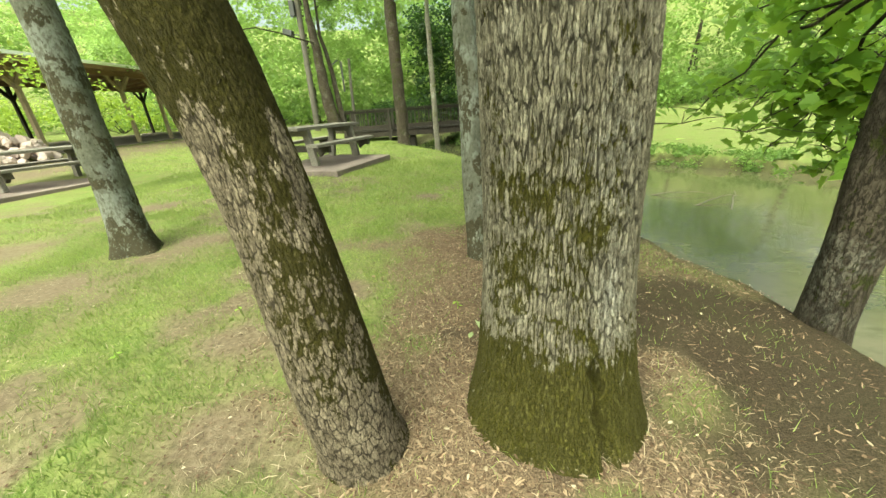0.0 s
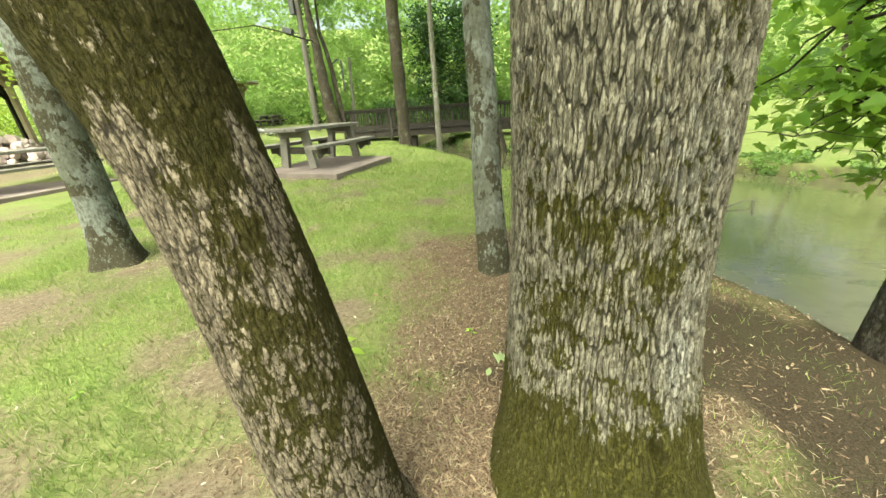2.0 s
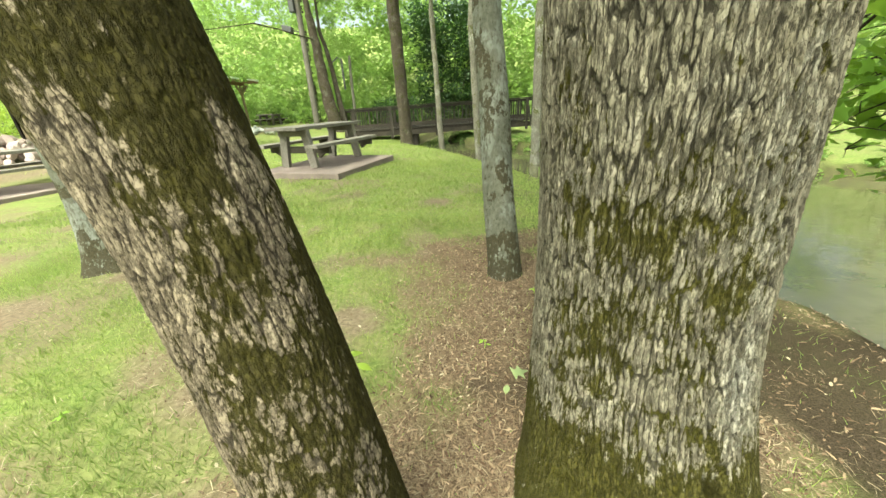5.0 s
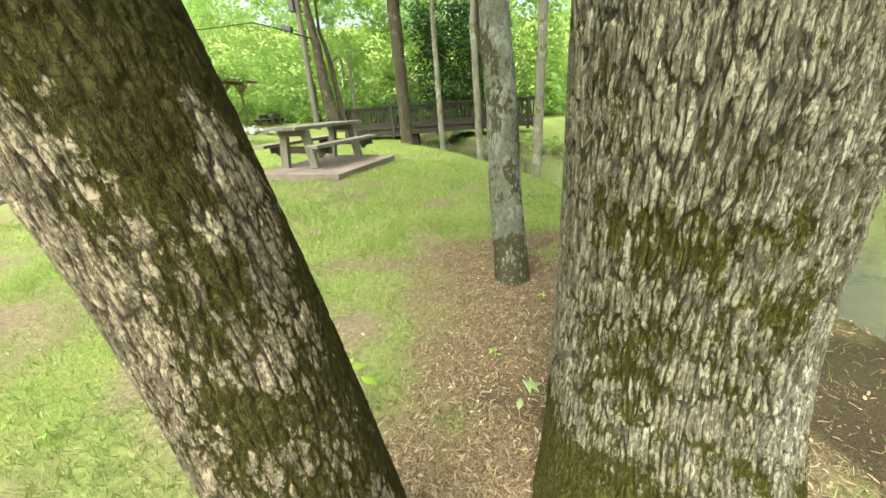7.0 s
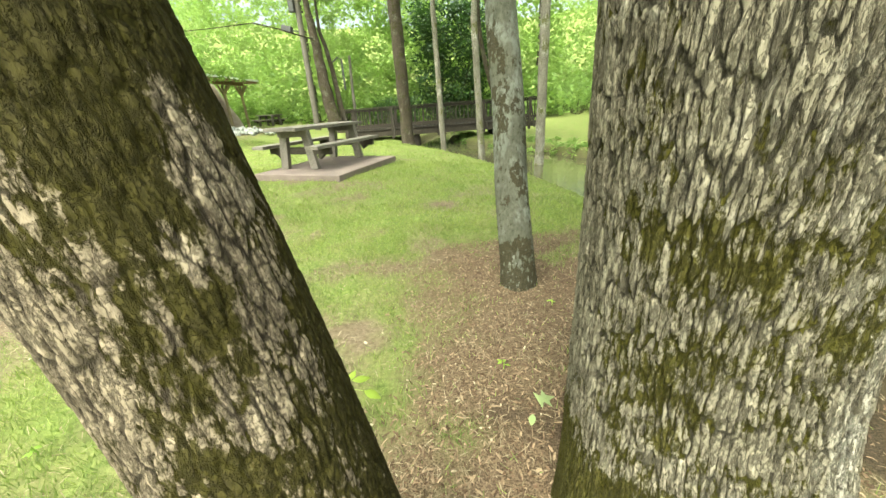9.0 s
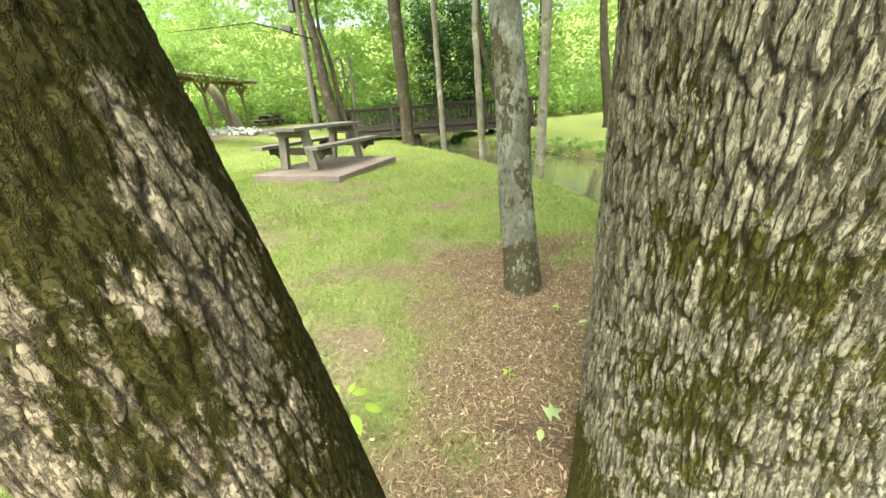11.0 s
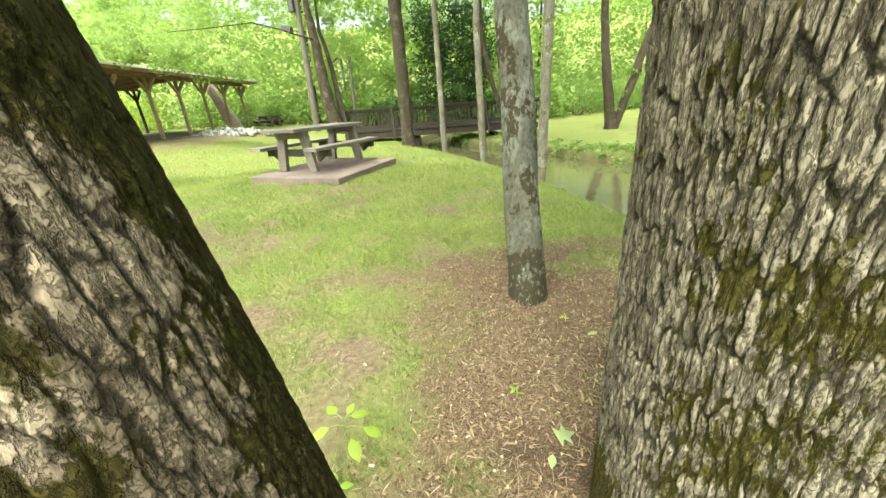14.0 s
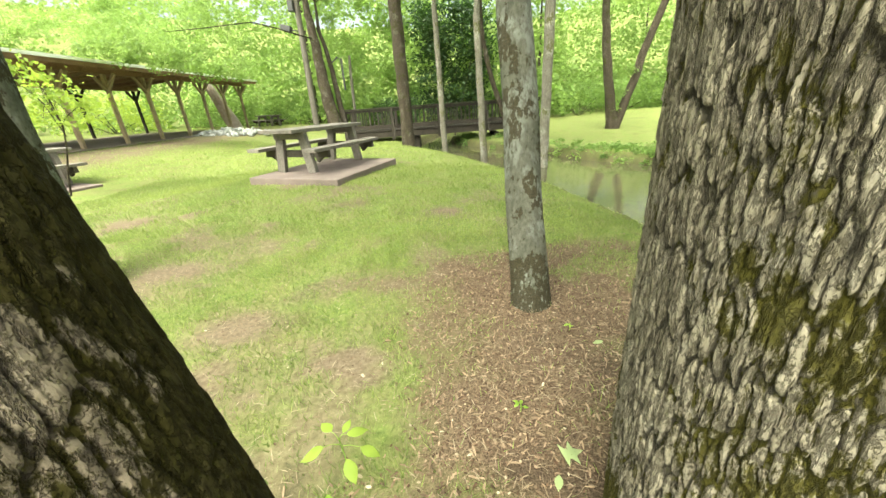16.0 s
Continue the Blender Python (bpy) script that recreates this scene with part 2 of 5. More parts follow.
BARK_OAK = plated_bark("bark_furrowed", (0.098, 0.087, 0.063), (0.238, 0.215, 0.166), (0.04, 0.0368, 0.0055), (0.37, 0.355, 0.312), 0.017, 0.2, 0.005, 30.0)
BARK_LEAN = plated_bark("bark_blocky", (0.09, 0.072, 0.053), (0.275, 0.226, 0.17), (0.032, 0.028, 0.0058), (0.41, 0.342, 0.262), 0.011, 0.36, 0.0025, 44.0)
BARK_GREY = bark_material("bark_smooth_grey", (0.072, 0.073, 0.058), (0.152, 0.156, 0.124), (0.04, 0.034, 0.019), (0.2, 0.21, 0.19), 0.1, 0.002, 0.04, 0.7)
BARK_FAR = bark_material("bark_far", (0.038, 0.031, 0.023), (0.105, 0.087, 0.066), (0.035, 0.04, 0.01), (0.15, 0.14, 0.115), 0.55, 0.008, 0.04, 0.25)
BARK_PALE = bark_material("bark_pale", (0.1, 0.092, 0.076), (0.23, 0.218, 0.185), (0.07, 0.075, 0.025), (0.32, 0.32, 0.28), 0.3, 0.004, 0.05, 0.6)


def wood_material(name, low, high, axis_stretch=(6, 6, 6)):
    m = Mat(name, 0.85, 0.2)
    g = m.noise(7.0, 6.0, axis_stretch, 0.6)
    col = m.mix(m.span(g, 0.3, 0.7), low, high)
    info = m.t.nodes.new("ShaderNodeObjectInfo").outputs["Random"]
    col = m.mix(m.span(info, 0, 1, 0.0, 0.35), col, tuple(c * 0.6 for c in low))
    col = m.mix(m.span(m.noise(3.0, 5.0), 0.52, 0.75, 0.0, 0.6), col, tuple(c * 0.55 for c in low))
    m.color(col).bump(g, 0.4, 0.004)
    return m.m


WOOD_TABLE = wood_material("weathered_table_wood", (0.1, 0.09, 0.08), (0.235, 0.215, 0.195))
WOOD_TABLE_DARK = wood_material("dark_table_wood", (0.035, 0.03, 0.024), (0.085, 0.075, 0.06))
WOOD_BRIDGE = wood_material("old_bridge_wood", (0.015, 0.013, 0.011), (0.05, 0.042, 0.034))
WOOD_POST = wood_material("pale_post_wood", (0.25, 0.19, 0.125), (0.42, 0.34, 0.235))
WOOD_CEIL = wood_material("brown_ceiling_wood", (0.2, 0.125, 0.085), (0.36, 0.24, 0.165))
WOOD_POLE = wood_material("grey_pole_wood", (0.085, 0.078, 0.066), (0.19, 0.175, 0.15))

m = Mat("slab_concrete", 0.9, 0.2)
col = m.mix(m.span(m.noise(2.2, 6.0), 0.35, 0.65), (0.125, 0.1, 0.094), (0.19, 0.152, 0.142))
col = m.mix(m.span(m.noise(40.0, 3.0), 0.5, 0.75, 0.0, 0.5), col, (0.17, 0.14, 0.12))
CONCRETE = m.color(col).bump(m.noise(60.0, 4.0), 0.3, 0.004).m

m = Mat("white_roof_metal", 0.45, 0.5)
WHITE_METAL = m.color(m.mix(m.span(m.noise(1.5, 5.0), 0.4, 0.7, 0, 0.4), (0.85, 0.86, 0.85), (0.74, 0.74, 0.72))).m

m = Mat("dark_metal", 0.5, 0.4)
DARK_METAL = m.color(m.mix(m.noise(20.0), (0.03, 0.032, 0.035), (0.06, 0.06, 0.06))).m

m = Mat("pale_stone", 0.85, 0.3)
col = m.mix(m.span(m.noise(6.0, 5.0), 0.3, 0.7), (0.16, 0.17, 0.165), (0.38, 0.395, 0.38))
PALE_STONE = m.color(col).bump(m.noise(25.0, 5.0), 0.4, 0.01).m

m = Mat("pinkish_stone", 0.9, 0.2)
col = m.mix(m.span(m.noise(5.0, 5.0), 0.3, 0.7), (0.34, 0.26, 0.24), (0.52, 0.43, 0.4))
PINK_STONE = m.color(col).bump(m.noise(25.0, 5.0), 0.5, 0.01).m

m = Mat("dark_stone", 0.8, 0.3)
DARK_STONE = m.color(m.mix(m.noise(60.0), (0.035, 0.037, 0.04), (0.1, 0.1, 0.105))).m

# murky pond: a glossy face over greenish silt
m = Mat("pond_water", 0.012, 0.5)
m.b.inputs["IOR"].default_value = 1.4
col = m.mix(m.span(m.noise(0.7, 4.0), 0.35, 0.65), (0.05, 0.052, 0.028), (0.1, 0.094, 0.05))
col = m.mix(m.span(m.noise(2.3, 6.0, (1, 2.2, 1)), 0.52, 0.7, 0, 0.6), col, (0.045, 0.052, 0.02))
m.color(col).bump(m.math("ADD", m.noise(4.0, 3.0, (1, 1.6, 1)), m.math("MULTIPLY", m.noise(22.0, 2.0, (1, 1.5, 1)), 0.2)), 0.06, 0.05)
WATER = m.m

# ground: soil, mulch, worn clay and thatch under the grass
m = Mat("ground_soil_and_thatch", 0.95, 0.1)
n1, n2, n3 = m.noise(3.0, 5.0), m.noise(28.0, 5.0), m.noise(140.0, 4.0)
grass = m.mix(m.span(n2, 0.3, 0.7), (0.068, 0.104, 0.025), (0.168, 0.21, 0.06))
grass = m.mix(m.span(n1, 0.4, 0.65, 0, 0.55), grass, (0.17, 0.15, 0.075))
clay = m.mix(m.span(n2, 0.3, 0.7), (0.085, 0.066, 0.044), (0.175, 0.14, 0.098))
mulch = m.mix(m.span(n3, 0.35, 0.65), (0.045, 0.031, 0.021), (0.2, 0.148, 0.1))
mulch = m.mix(m.span(n2, 0.45, 0.7, 0, 0.6), mulch, (0.075, 0.05, 0.034))
soil = m.mix(m.span(n3, 0.35, 0.65), (0.018, 0.013, 0.009), (0.05, 0.036, 0.026))
col = m.mix(m.attr("bare"), grass, clay)
col = m.mix(m.attr("mulch"), col, mulch)
col = m.mix(m.attr("soil"), col, soil)
GROUND = m.color(col).bump(m.math('ADD', n3, m.math('MULTIPLY', n2, 1.5)), 0.6, 0.012).m

m = Mat("mulch_chips", 0.9, 0.15)
col = m.mix(m.attr("tone"), (0.045, 0.03, 0.02), (0.31, 0.235, 0.16))
col = m.mix(m.span(m.noise(90.0, 3.0), 0.4, 0.7, 0, 0.5), col, (0.14, 0.075, 0.045))
CHIPS = m.color(col).m

m = Mat("pale_flecks", 0.8, 0.2)
FLECKS = m.color(m.mix(m.attr("tone"), (0.15, 0.112, 0.072), (0.42, 0.365, 0.265))).m

# ---- the lie of the land ----
BANK_NEAR = [(5.5, -30), (3.6, -10), (2.75, -2), (2.6, 0.5), (2.56, 1.6), (2.6, 2.15), (2.58, 2.6), (2.42, 3.0), (2.29, 3.7), (2.26, 5.2), (2.03, 6.3), (1.71, 7.8),
             (1.07, 9.6), (0.45, 11.0), (-0.2, 12.3), (-0.85, 13.3), (-1.5, 14.6), (-1.75, 16.5), (-1.4, 19.5), (-0.4, 24), (1.5, 34)]
BANK_FAR = [(3.6, 34), (1.5, 24), (0.5, 20.5), (0.1, 18.6), (0.9, 16.6), (3.18, 13.28), (4.16, 11.3), (5.26, 10.27), (5.95, 9.7), (7.14, 8.5), (7.9, 7.5), (10, 4.5), (13, -2), (17, -12), (20, -30)]
POND = np.array(BANK_NEAR + BANK_FAR, float)
WATER_Z = -0.34


def pond_distance(x, y):
    """Metres from the water's edge; minus inside the pond."""
    x, y = np.asarray(x, float), np.asarray(y, float)
    best, inside = np.full(x.shape, 1e9), np.zeros(x.shape, bool)
    for (ax, ay), (bx, by) in zip(POND, np.roll(POND, -1, 0)):
        dx, dy = bx - ax, by - ay
        k = np.clip(((x - ax) * dx + (y - ay) * dy) / (dx * dx + dy * dy), 0, 1)
        best = np.minimum(best, np.hypot(x - ax - k * dx, y - ay - k * dy))
        if ay != by:
            inside ^= ((ay > y) != (by > y)) & (x < (bx - ax) * (y - ay) / (by - ay) + ax)
    return np.where(inside, -best, best)


def land(x, y, rough=True):
    x, y = np.asarray(x, float), np.asarray(y, float)
    z = 0.24 * np.exp(-((x + 2.7) / 2.6) ** 2) * sstep(3.8, 7.2, y) * (1 - sstep(10, 17, y))
    z = z + 0.46 * sstep(6, 12, -x) * sstep(6, 12, y)
    z = z + 0.055 * np.clip(x - 14, 0, 45) * sstep(4, 14, y) + 0.03 * np.clip(np.abs(x + 5) - 30, 0, 40)
    d = pond_distance(x, y) + 0.1 * (vnoise(x, y, None, 0.5, 5, 2) - 0.5)
    z = z - 0.1 * (1 - sstep(0.0, 0.9, d)) - 0.32 * (1 - sstep(-0.16, 0.06, d)) - 0.35 * (1 - sstep(-2.0, -0.1, d))
    r = np.hypot(x, y)
    z = z + 0.33 * np.clip(r - 52, 0, 70)
    z = z + 0.045 * np.exp(-((x - 0.5) ** 2 + (y - 1.6) ** 2) / 0.5)
    if rough:
        z = z + 0.05 * (vnoise(x, y, None, 1.6, 11, 3) - 0.5) * sstep(0.1, 1.0, d) + 0.012 * (vnoise(x, y, None, 0.12, 12, 2) - 0.5)
    return z


def mulch_at(x, y):
    """Where bark mulch covers the ground: round the three trunks and down to the bank."""
    tx, ty = 0.8 * x + 0.6 * y, 0.8 * y - 0.6 * x
    tx = tx + 0.2 * (vnoise(tx, ty, None, 0.37, 27, 2) - 0.5)
    w = 1.0 * (vnoise(tx, ty, None, 0.6, 21, 4) - 0.5) + 0.7 * (vnoise(tx, ty, None, 0.17, 23, 3) - 0.5)
    edge = np.interp(y, [-3, 0.4, 1.4, 1.84, 2.05, 2.46, 2.75, 3.5, 3.85, 4.2, 4.8], [-0.3, -0.5, -0.85, -0.66, -0.5, -0.16, -0.28, -0.68, -0.35, 0.6, 2.6])
    thin = 0.45 + 0.55 * sstep(0.38, 0.6, vnoise(tx, ty, None, 0.3, 22, 3) + 0.3 * np.exp(-((x - 0.1) / 0.5) ** 2))
    return sstep(-0.42, 0.4, x - edge + w) * (1 - sstep(3.9, 4.6, y + w)) * (0.3 + 0.7 * sstep(-0.6, 0.3, y)) * sstep(-3.0, -0.6, y) * thin * (1 - 0.35 * sstep(1.0, 1.6, x))


def soil_at(x, y):
    w = vnoise(x, y, None, 0.3, 31, 3)
    v = sstep(0.05, 0.5, np.exp(-(((x - 1.8) / 1.0) ** 2 + ((y - 1.65) / 0.85) ** 2)) + 0.7 * (w - 0.5) - 0.6 * np.exp(-(((x - 1.2) / 0.22) ** 2 + ((y - 1.42) / 0.25) ** 2))) + 0.9 * (1 - sstep(-0.1, 0.3, pond_distance(x, y)))
    return np.clip(v, 0, 1) * (0.8 + 0.2 * w)


BARE = [(-3.0, 3.9, 0.55), (-1.8, 2.95, 0.36), (-0.3, 5.4, 0.3), (-4.7, 5.4, 0.5), (-1.1, 1.1, 0.38), (-3.6, 2.7, 0.8), (-3.1, 3.4, 0.5), (-1.5, 1.9, 0.3), (-2.3, 1.3, 0.4), (-5.4, 3.6, 0.7),
        (-1.35, 9.2, 0.3), (-2.0, 6.4, 0.35), (-0.7, 3.5, 0.25), (-2.9, 6.7, 0.3)]


def bare_at(x, y):
    v = 0.0
    w = vnoise(x, y, None, 0.28, 41, 3)
    for bx, by, r in BARE:
        v = np.maximum(v, 1.1 * np.exp(-(((x - bx) / r) ** 2 + ((y - by) / (0.7 * r)) ** 2) * 1.2))
    v = np.maximum(v, 0.75 * sstep(0.56, 0.72, vnoise(x, y, None, 0.5, 43, 4)) * (1 - sstep(5.0, 9.0, y)))
    v = np.maximum(v, 0.9 * (1 - sstep(0.5, 2.0, np.abs(x + 11.2))) * sstep(7, 9, y) * (1 - sstep(22, 26, y)))
    return np.clip(v * (0.35 + 1.3 * w), 0, 1)


def worn_at(x, y):
    """Thin trodden turf beside the mulch."""
    w = vnoise(x, y, None, 0.3, 45, 3)
    return np.exp(-(((x + 0.95) / 0.75) ** 2 + ((y - 2.1) / 0.9) ** 2)) * sstep(0.3, 0.6, w)


def steps(marks):
    """Grid lines from (start, step) marks."""
    out = []
    for (a, s), (b, _) in zip(marks, marks[1:]):
        out.append(np.linspace(a, b, max(2, int(round((b - a) / s)) + 1))[:-1])
    return np.concatenate(out + [[marks[-1][0]]])


GX = steps([(-400, 60), (-110, 8), (-40, 2.5), (-15, 0.45), (-5, 0.11), (3.6, 0.2), (12, 0.8), (30, 4), (110, 60), (400, 60)])
GY = steps([(-400, 60), (-60, 10), (-10, 0.5), (-1, 0.12), (0.4, 0.07), (6.0, 0.16), (14, 0.3), (24, 1.2), (60, 6), (120, 50), (400, 60)])
gx, gy = np.meshgrid(GX, GY)
i, j = np.meshgrid(np.arange(len(GY) - 1), np.arange(len(GX) - 1), indexing="ij")
w = len(GX)
faces = np.stack([i * w + j, i * w + j + 1, (i + 1) * w + j + 1, (i + 1) * w + j], -1).reshape(-1, 4)
fx, fy = gx.ravel(), gy.ravel()
me = np_mesh("ground", np.stack([fx, fy, land(fx, fy)], -1), faces, GROUND, True,
             {"mulch": mulch_at(fx, fy), "bare": np.clip(bare_at(fx, fy) + 0.75 * worn_at(fx, fy), 0, 1), "soil": soil_at(fx, fy)})
tagged(new("ground", me), "mown park lawn with worn clay patches and bark mulch", "ground", kind="structure")

cx, cy = np.meshgrid(np.linspace(-6, 24, 61), np.linspace(-30, 36, 133))
ww = 61
i, j = np.meshgrid(np.arange(132), np.arange(60), indexing="ij")
wf = np.stack([i * ww + j, i * ww + j + 1, (i + 1) * ww + j + 1, (i + 1) * ww + j], -1).reshape(-1, 4)
near = pond_distance(cx.ravel(), cy.ravel())[wf].min(1) < 0.4
me = np_mesh("water", np.stack([cx.ravel(), cy.ravel(), np.full(cx.size, WATER_Z)], -1), wf[near], WATER, True)
tagged(new("water", me), "still murky green pond water with reflections of trees", "pond", kind="structure")


# ---- trunks ----
def trunk_mesh(name, axis, radius, heights, around, plate, depth, mat, seed, masks, split=0.0):
    """A trunk with bark in relief. axis(z) -> x, y; radius(z, angle); plate: width and height of a bark plate; depth of the furrows."""
    ang = np.linspace(0, 2 * np.pi, around, endpoint=False) if isinstance(around, int) else around
    z, a = np.meshgrid(heights, ang, indexing="ij")
    ax, ay = axis(z)
    r = radius(z, a)
    mean = float(np.mean(radius(np.array([1.0]), np.array([0.0]))))
    px, py = np.cos(a), np.sin(a)
    cx, cy = px * mean, py * mean
    low = z * plate[0] / plate[1]
    tilt = split * z / mean
    sx, sy = np.cos(a + tilt) * mean, np.sin(a + tilt) * mean
    wave = np.abs(vnoise(sx, sy, low, plate[0] * 1.5, seed, 3) - 0.5)
    rise = sstep(0.0, 0.065, wave) * (0.6 + 0.4 * sstep(0.0, 0.045, np.abs(vnoise(sx, sy, low * 2.2, plate[0] * 1.1, seed + 3, 2) - 0.5)))
    who = vnoise(cx, cy, low * 1.4, plate[0], seed + 4, 2)
    fine = vnoise(cx, cy, z * 0.35, plate[0] * 0.5, seed + 9, 2) - 0.5
    depth = depth * (0.35 + 0.65 * sstep(0.1, 0.45, z))
    d = depth * (0.9 * rise - 0.5 + 0.7 * (who - 0.5) * rise) + depth * 0.2 * fine
    rr = r + d
    x, y = ax + px * rr, ay + py * rr
    n = len(ang)
    i, j = np.meshgrid(np.arange(len(heights) - 1), np.arange(n), indexing="ij")
    k = (j + 1) % n
    f = np.stack([i * n + j, i * n + k, (i + 1) * n + k, (i + 1) * n + j], -1).reshape(-1, 4)
    moss, lichen = masks(x, y, z, a)
    patch = vnoise(px * mean, py * mean, z * 0.7, plate[0] * 5, seed + 5, 3)
    tone = np.clip(0.15 + 0.55 * who + 0.9 * (patch - 0.5) + 0.5 * fine, 0, 1)
    return np_mesh(name, np.stack([x, y, z], -1).reshape(-1, 3), f, mat, True,
                   {"plate": tone.ravel(), "deep": (1 - rise).ravel(), "moss": np.clip(moss, 0, 0.95).ravel(), "lichen": np.clip(lichen, 0, 1).ravel()})


def cells(u, v, seed, wrap):
    """Jittered cells of unit size in u (which closes after wrap cells) and v: gap between the two nearest seeds, place in the own cell, two random values."""
    fu, fv = np.floor(u), np.floor(v)
    one, two = np.full(u.shape, 9.0), np.full(u.shape, 9.0)
    du, dv, ra, rb = np.zeros(u.shape), np.zeros(u.shape), np.zeros(u.shape), np.zeros(u.shape)
    for p in (-1, 0, 1):
        for q in (-1, 0, 1):
            cu, cv = fu + p, fv + q
            key = np.mod(cu, wrap)
            r1, r2, r3 = lattice(key, cv, key * 0, seed), lattice(key, cv, key * 0 + 1, seed), lattice(key, cv, key * 0 + 2, seed)
            x, y = u - cu - 0.1 - 0.8 * r1, v - cv - 0.1 - 0.8 * r2
            d = np.hypot(x, y)
            first = d < one
            two = np.where(first, one, np.minimum(two, d))
            du, dv, ra, rb = np.where(first, x, du), np.where(first, y, dv), np.where(first, r3, ra), np.where(first, r1, rb)
            one = np.where(first, d, one)
    return two - one, du, dv, ra, rb


def plated_trunk(name, axis, radius, heights, ang, ridge, plate, depth, mat, seed, masks, bare_foot=0.3, joint=0.62, furrow=0.08):
    """A trunk whose bark stands in long ridges broken into overlapping plates. ridge, plate: width and height in metres; depth of the furrows."""
    z, a = np.meshgrid(heights, ang, indexing="ij")
    ax, ay = axis(z)
    r = radius(z, a)
    mean = float(np.mean(radius(np.array([1.0]), np.array([0.0]))))
    px, py = np.cos(a), np.sin(a)
    cx, cy = px * mean, py * mean
    u = np.mod(a, 2 * np.pi) * mean
    sway = ridge[0] * (1.3 * (vnoise(cx, cy, z, ridge[1] * 0.6, seed + 20, 3) - 0.5) + 0.5 * (vnoise(cx, cy, z * 0.5, 0.02, seed + 21, 3) - 0.5))
    nr, npl = round(2 * np.pi * mean / ridge[0]), round(2 * np.pi * mean / plate[0])
    k = 2 * np.pi * mean
    e1, _, _, h1, _ = cells((u + sway) / k * nr, z / ridge[1] + 0.6 * vnoise(cx, cy, z, 0.06, seed + 24, 2), seed, nr)
    sv = z + plate[1] * 0.5 * (vnoise(cx, cy, z, 0.03, seed + 22, 2) - 0.5)
    e2, du, dv, h2, h3 = cells((u + sway * 0.8 + 0.25 * plate[0] * (vnoise(cx, cy, z, 0.015, seed + 23, 2) - 0.5)) / k * npl, sv / plate[1], seed + 7, npl)
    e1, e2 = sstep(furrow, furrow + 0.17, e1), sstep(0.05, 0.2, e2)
    fine = vnoise(cx, cy, z * 0.6, 0.008, seed + 9, 2) - 0.5
    body = 0.8 * e1 * (0.8 + 0.4 * h1) - 0.75 + (0.3 + 0.7 * e1) * (0.16 * e2 + 0.34 * (h2 - 0.5) - 0.22 * dv + 0.4 * du * (h3 - 0.5)) + 0.16 * fine
    low = bare_foot + (1 - bare_foot) * sstep(0.1, 0.45, z)
    rr = r + depth * low * body
    x, y = ax + px * rr, ay + py * rr
    n = len(ang)
    i, j = np.meshgrid(np.arange(len(heights) - 1), np.arange(n), indexing="ij")
    q = (j + 1) % n
    f = np.stack([i * n + j, i * n + q, (i + 1) * n + q, (i + 1) * n + j], -1).reshape(-1, 4)
    moss, lichen = masks(x, y, z, a)
    patch = vnoise(cx, cy, z * 0.6, 0.11, seed + 5, 3)
    tone = np.clip(0.5 + 0.55 * (h2 - 0.5) + 0.3 * (h1 - 0.5) + 1.1 * (patch - 0.5) + 0.3 * fine, 0, 1)
    return np_mesh(name, np.stack([x, y, z], -1).reshape(-1, 3), f, mat, True,
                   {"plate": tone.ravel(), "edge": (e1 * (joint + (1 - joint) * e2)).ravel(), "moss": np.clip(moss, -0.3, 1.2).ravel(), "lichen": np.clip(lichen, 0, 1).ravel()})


def spot(a, z, a0, z0, da, dz):
    """A soft round patch on a trunk, at a0 degrees round it and z0 metres up."""
    w = np.mod(np.degrees(a) - a0 + 180, 360) - 180
    return np.exp(-((w / da) ** 2 + ((z - z0) / dz) ** 2))


def uneven(a0, a1, fine, coarse):
    """Angles round a trunk, in radians: fine steps from a0 to a1 degrees, coarse ones over the rest."""
    a0, a1 = radians(a0), radians(a1)
    return np.mod(np.concatenate([np.arange(a0, a1, fine), np.arange(a1, a0 + 2 * np.pi - 0.5 * coarse, coarse)]), 2 * np.pi)


def no_masks(x, y, z, a):
    n = vnoise(x, y, z, 0.16, 3, 3)
    return sstep(0.55, 0.75, n) * 0.7, sstep(0.55, 0.72, vnoise(x, y, z, 0.22, 8, 3))


def leaves_mesh(name, centres, sizes, tones, mat, seed, broad=0.6, droop=0.3):
    """Many small folded leaves, each of two faces, at the given centres."""
    rng = np.random.default_rng(seed)
    n = len(centres)
    d = rng.normal(size=(n, 3))
    d[:, 2] = d[:, 2] * 0.55 - droop
    d /= np.linalg.norm(d, axis=1, keepdims=True)
    s = np.cross(d, rng.normal(size=(n, 3)) * 0.6 + (0, 0, 1.0))
    s /= np.linalg.norm(s, axis=1, keepdims=True) + 1e-9
    up = np.cross(s, d)
    L = np.asarray(sizes, float)[:, None]
    c = np.asarray(centres, float)
    base, tip = c - d * L * 0.5, c + d * L * 0.5
    mid = c - d * L * 0.08
    v = np.stack([base, mid + s * L * broad * 0.5 + up * L * 0.12, tip, mid - s * L * broad * 0.5 + up * L * 0.12], 1).reshape(-1, 3)
    q = np.arange(n)[:, None] * 4
    f = np.concatenate([q + (0, 1, 2), q + (0, 2, 3)])
    return np_mesh(name, v, f, mat, False, {"tone": np.repeat(np.clip(tones, 0, 1), 4)})


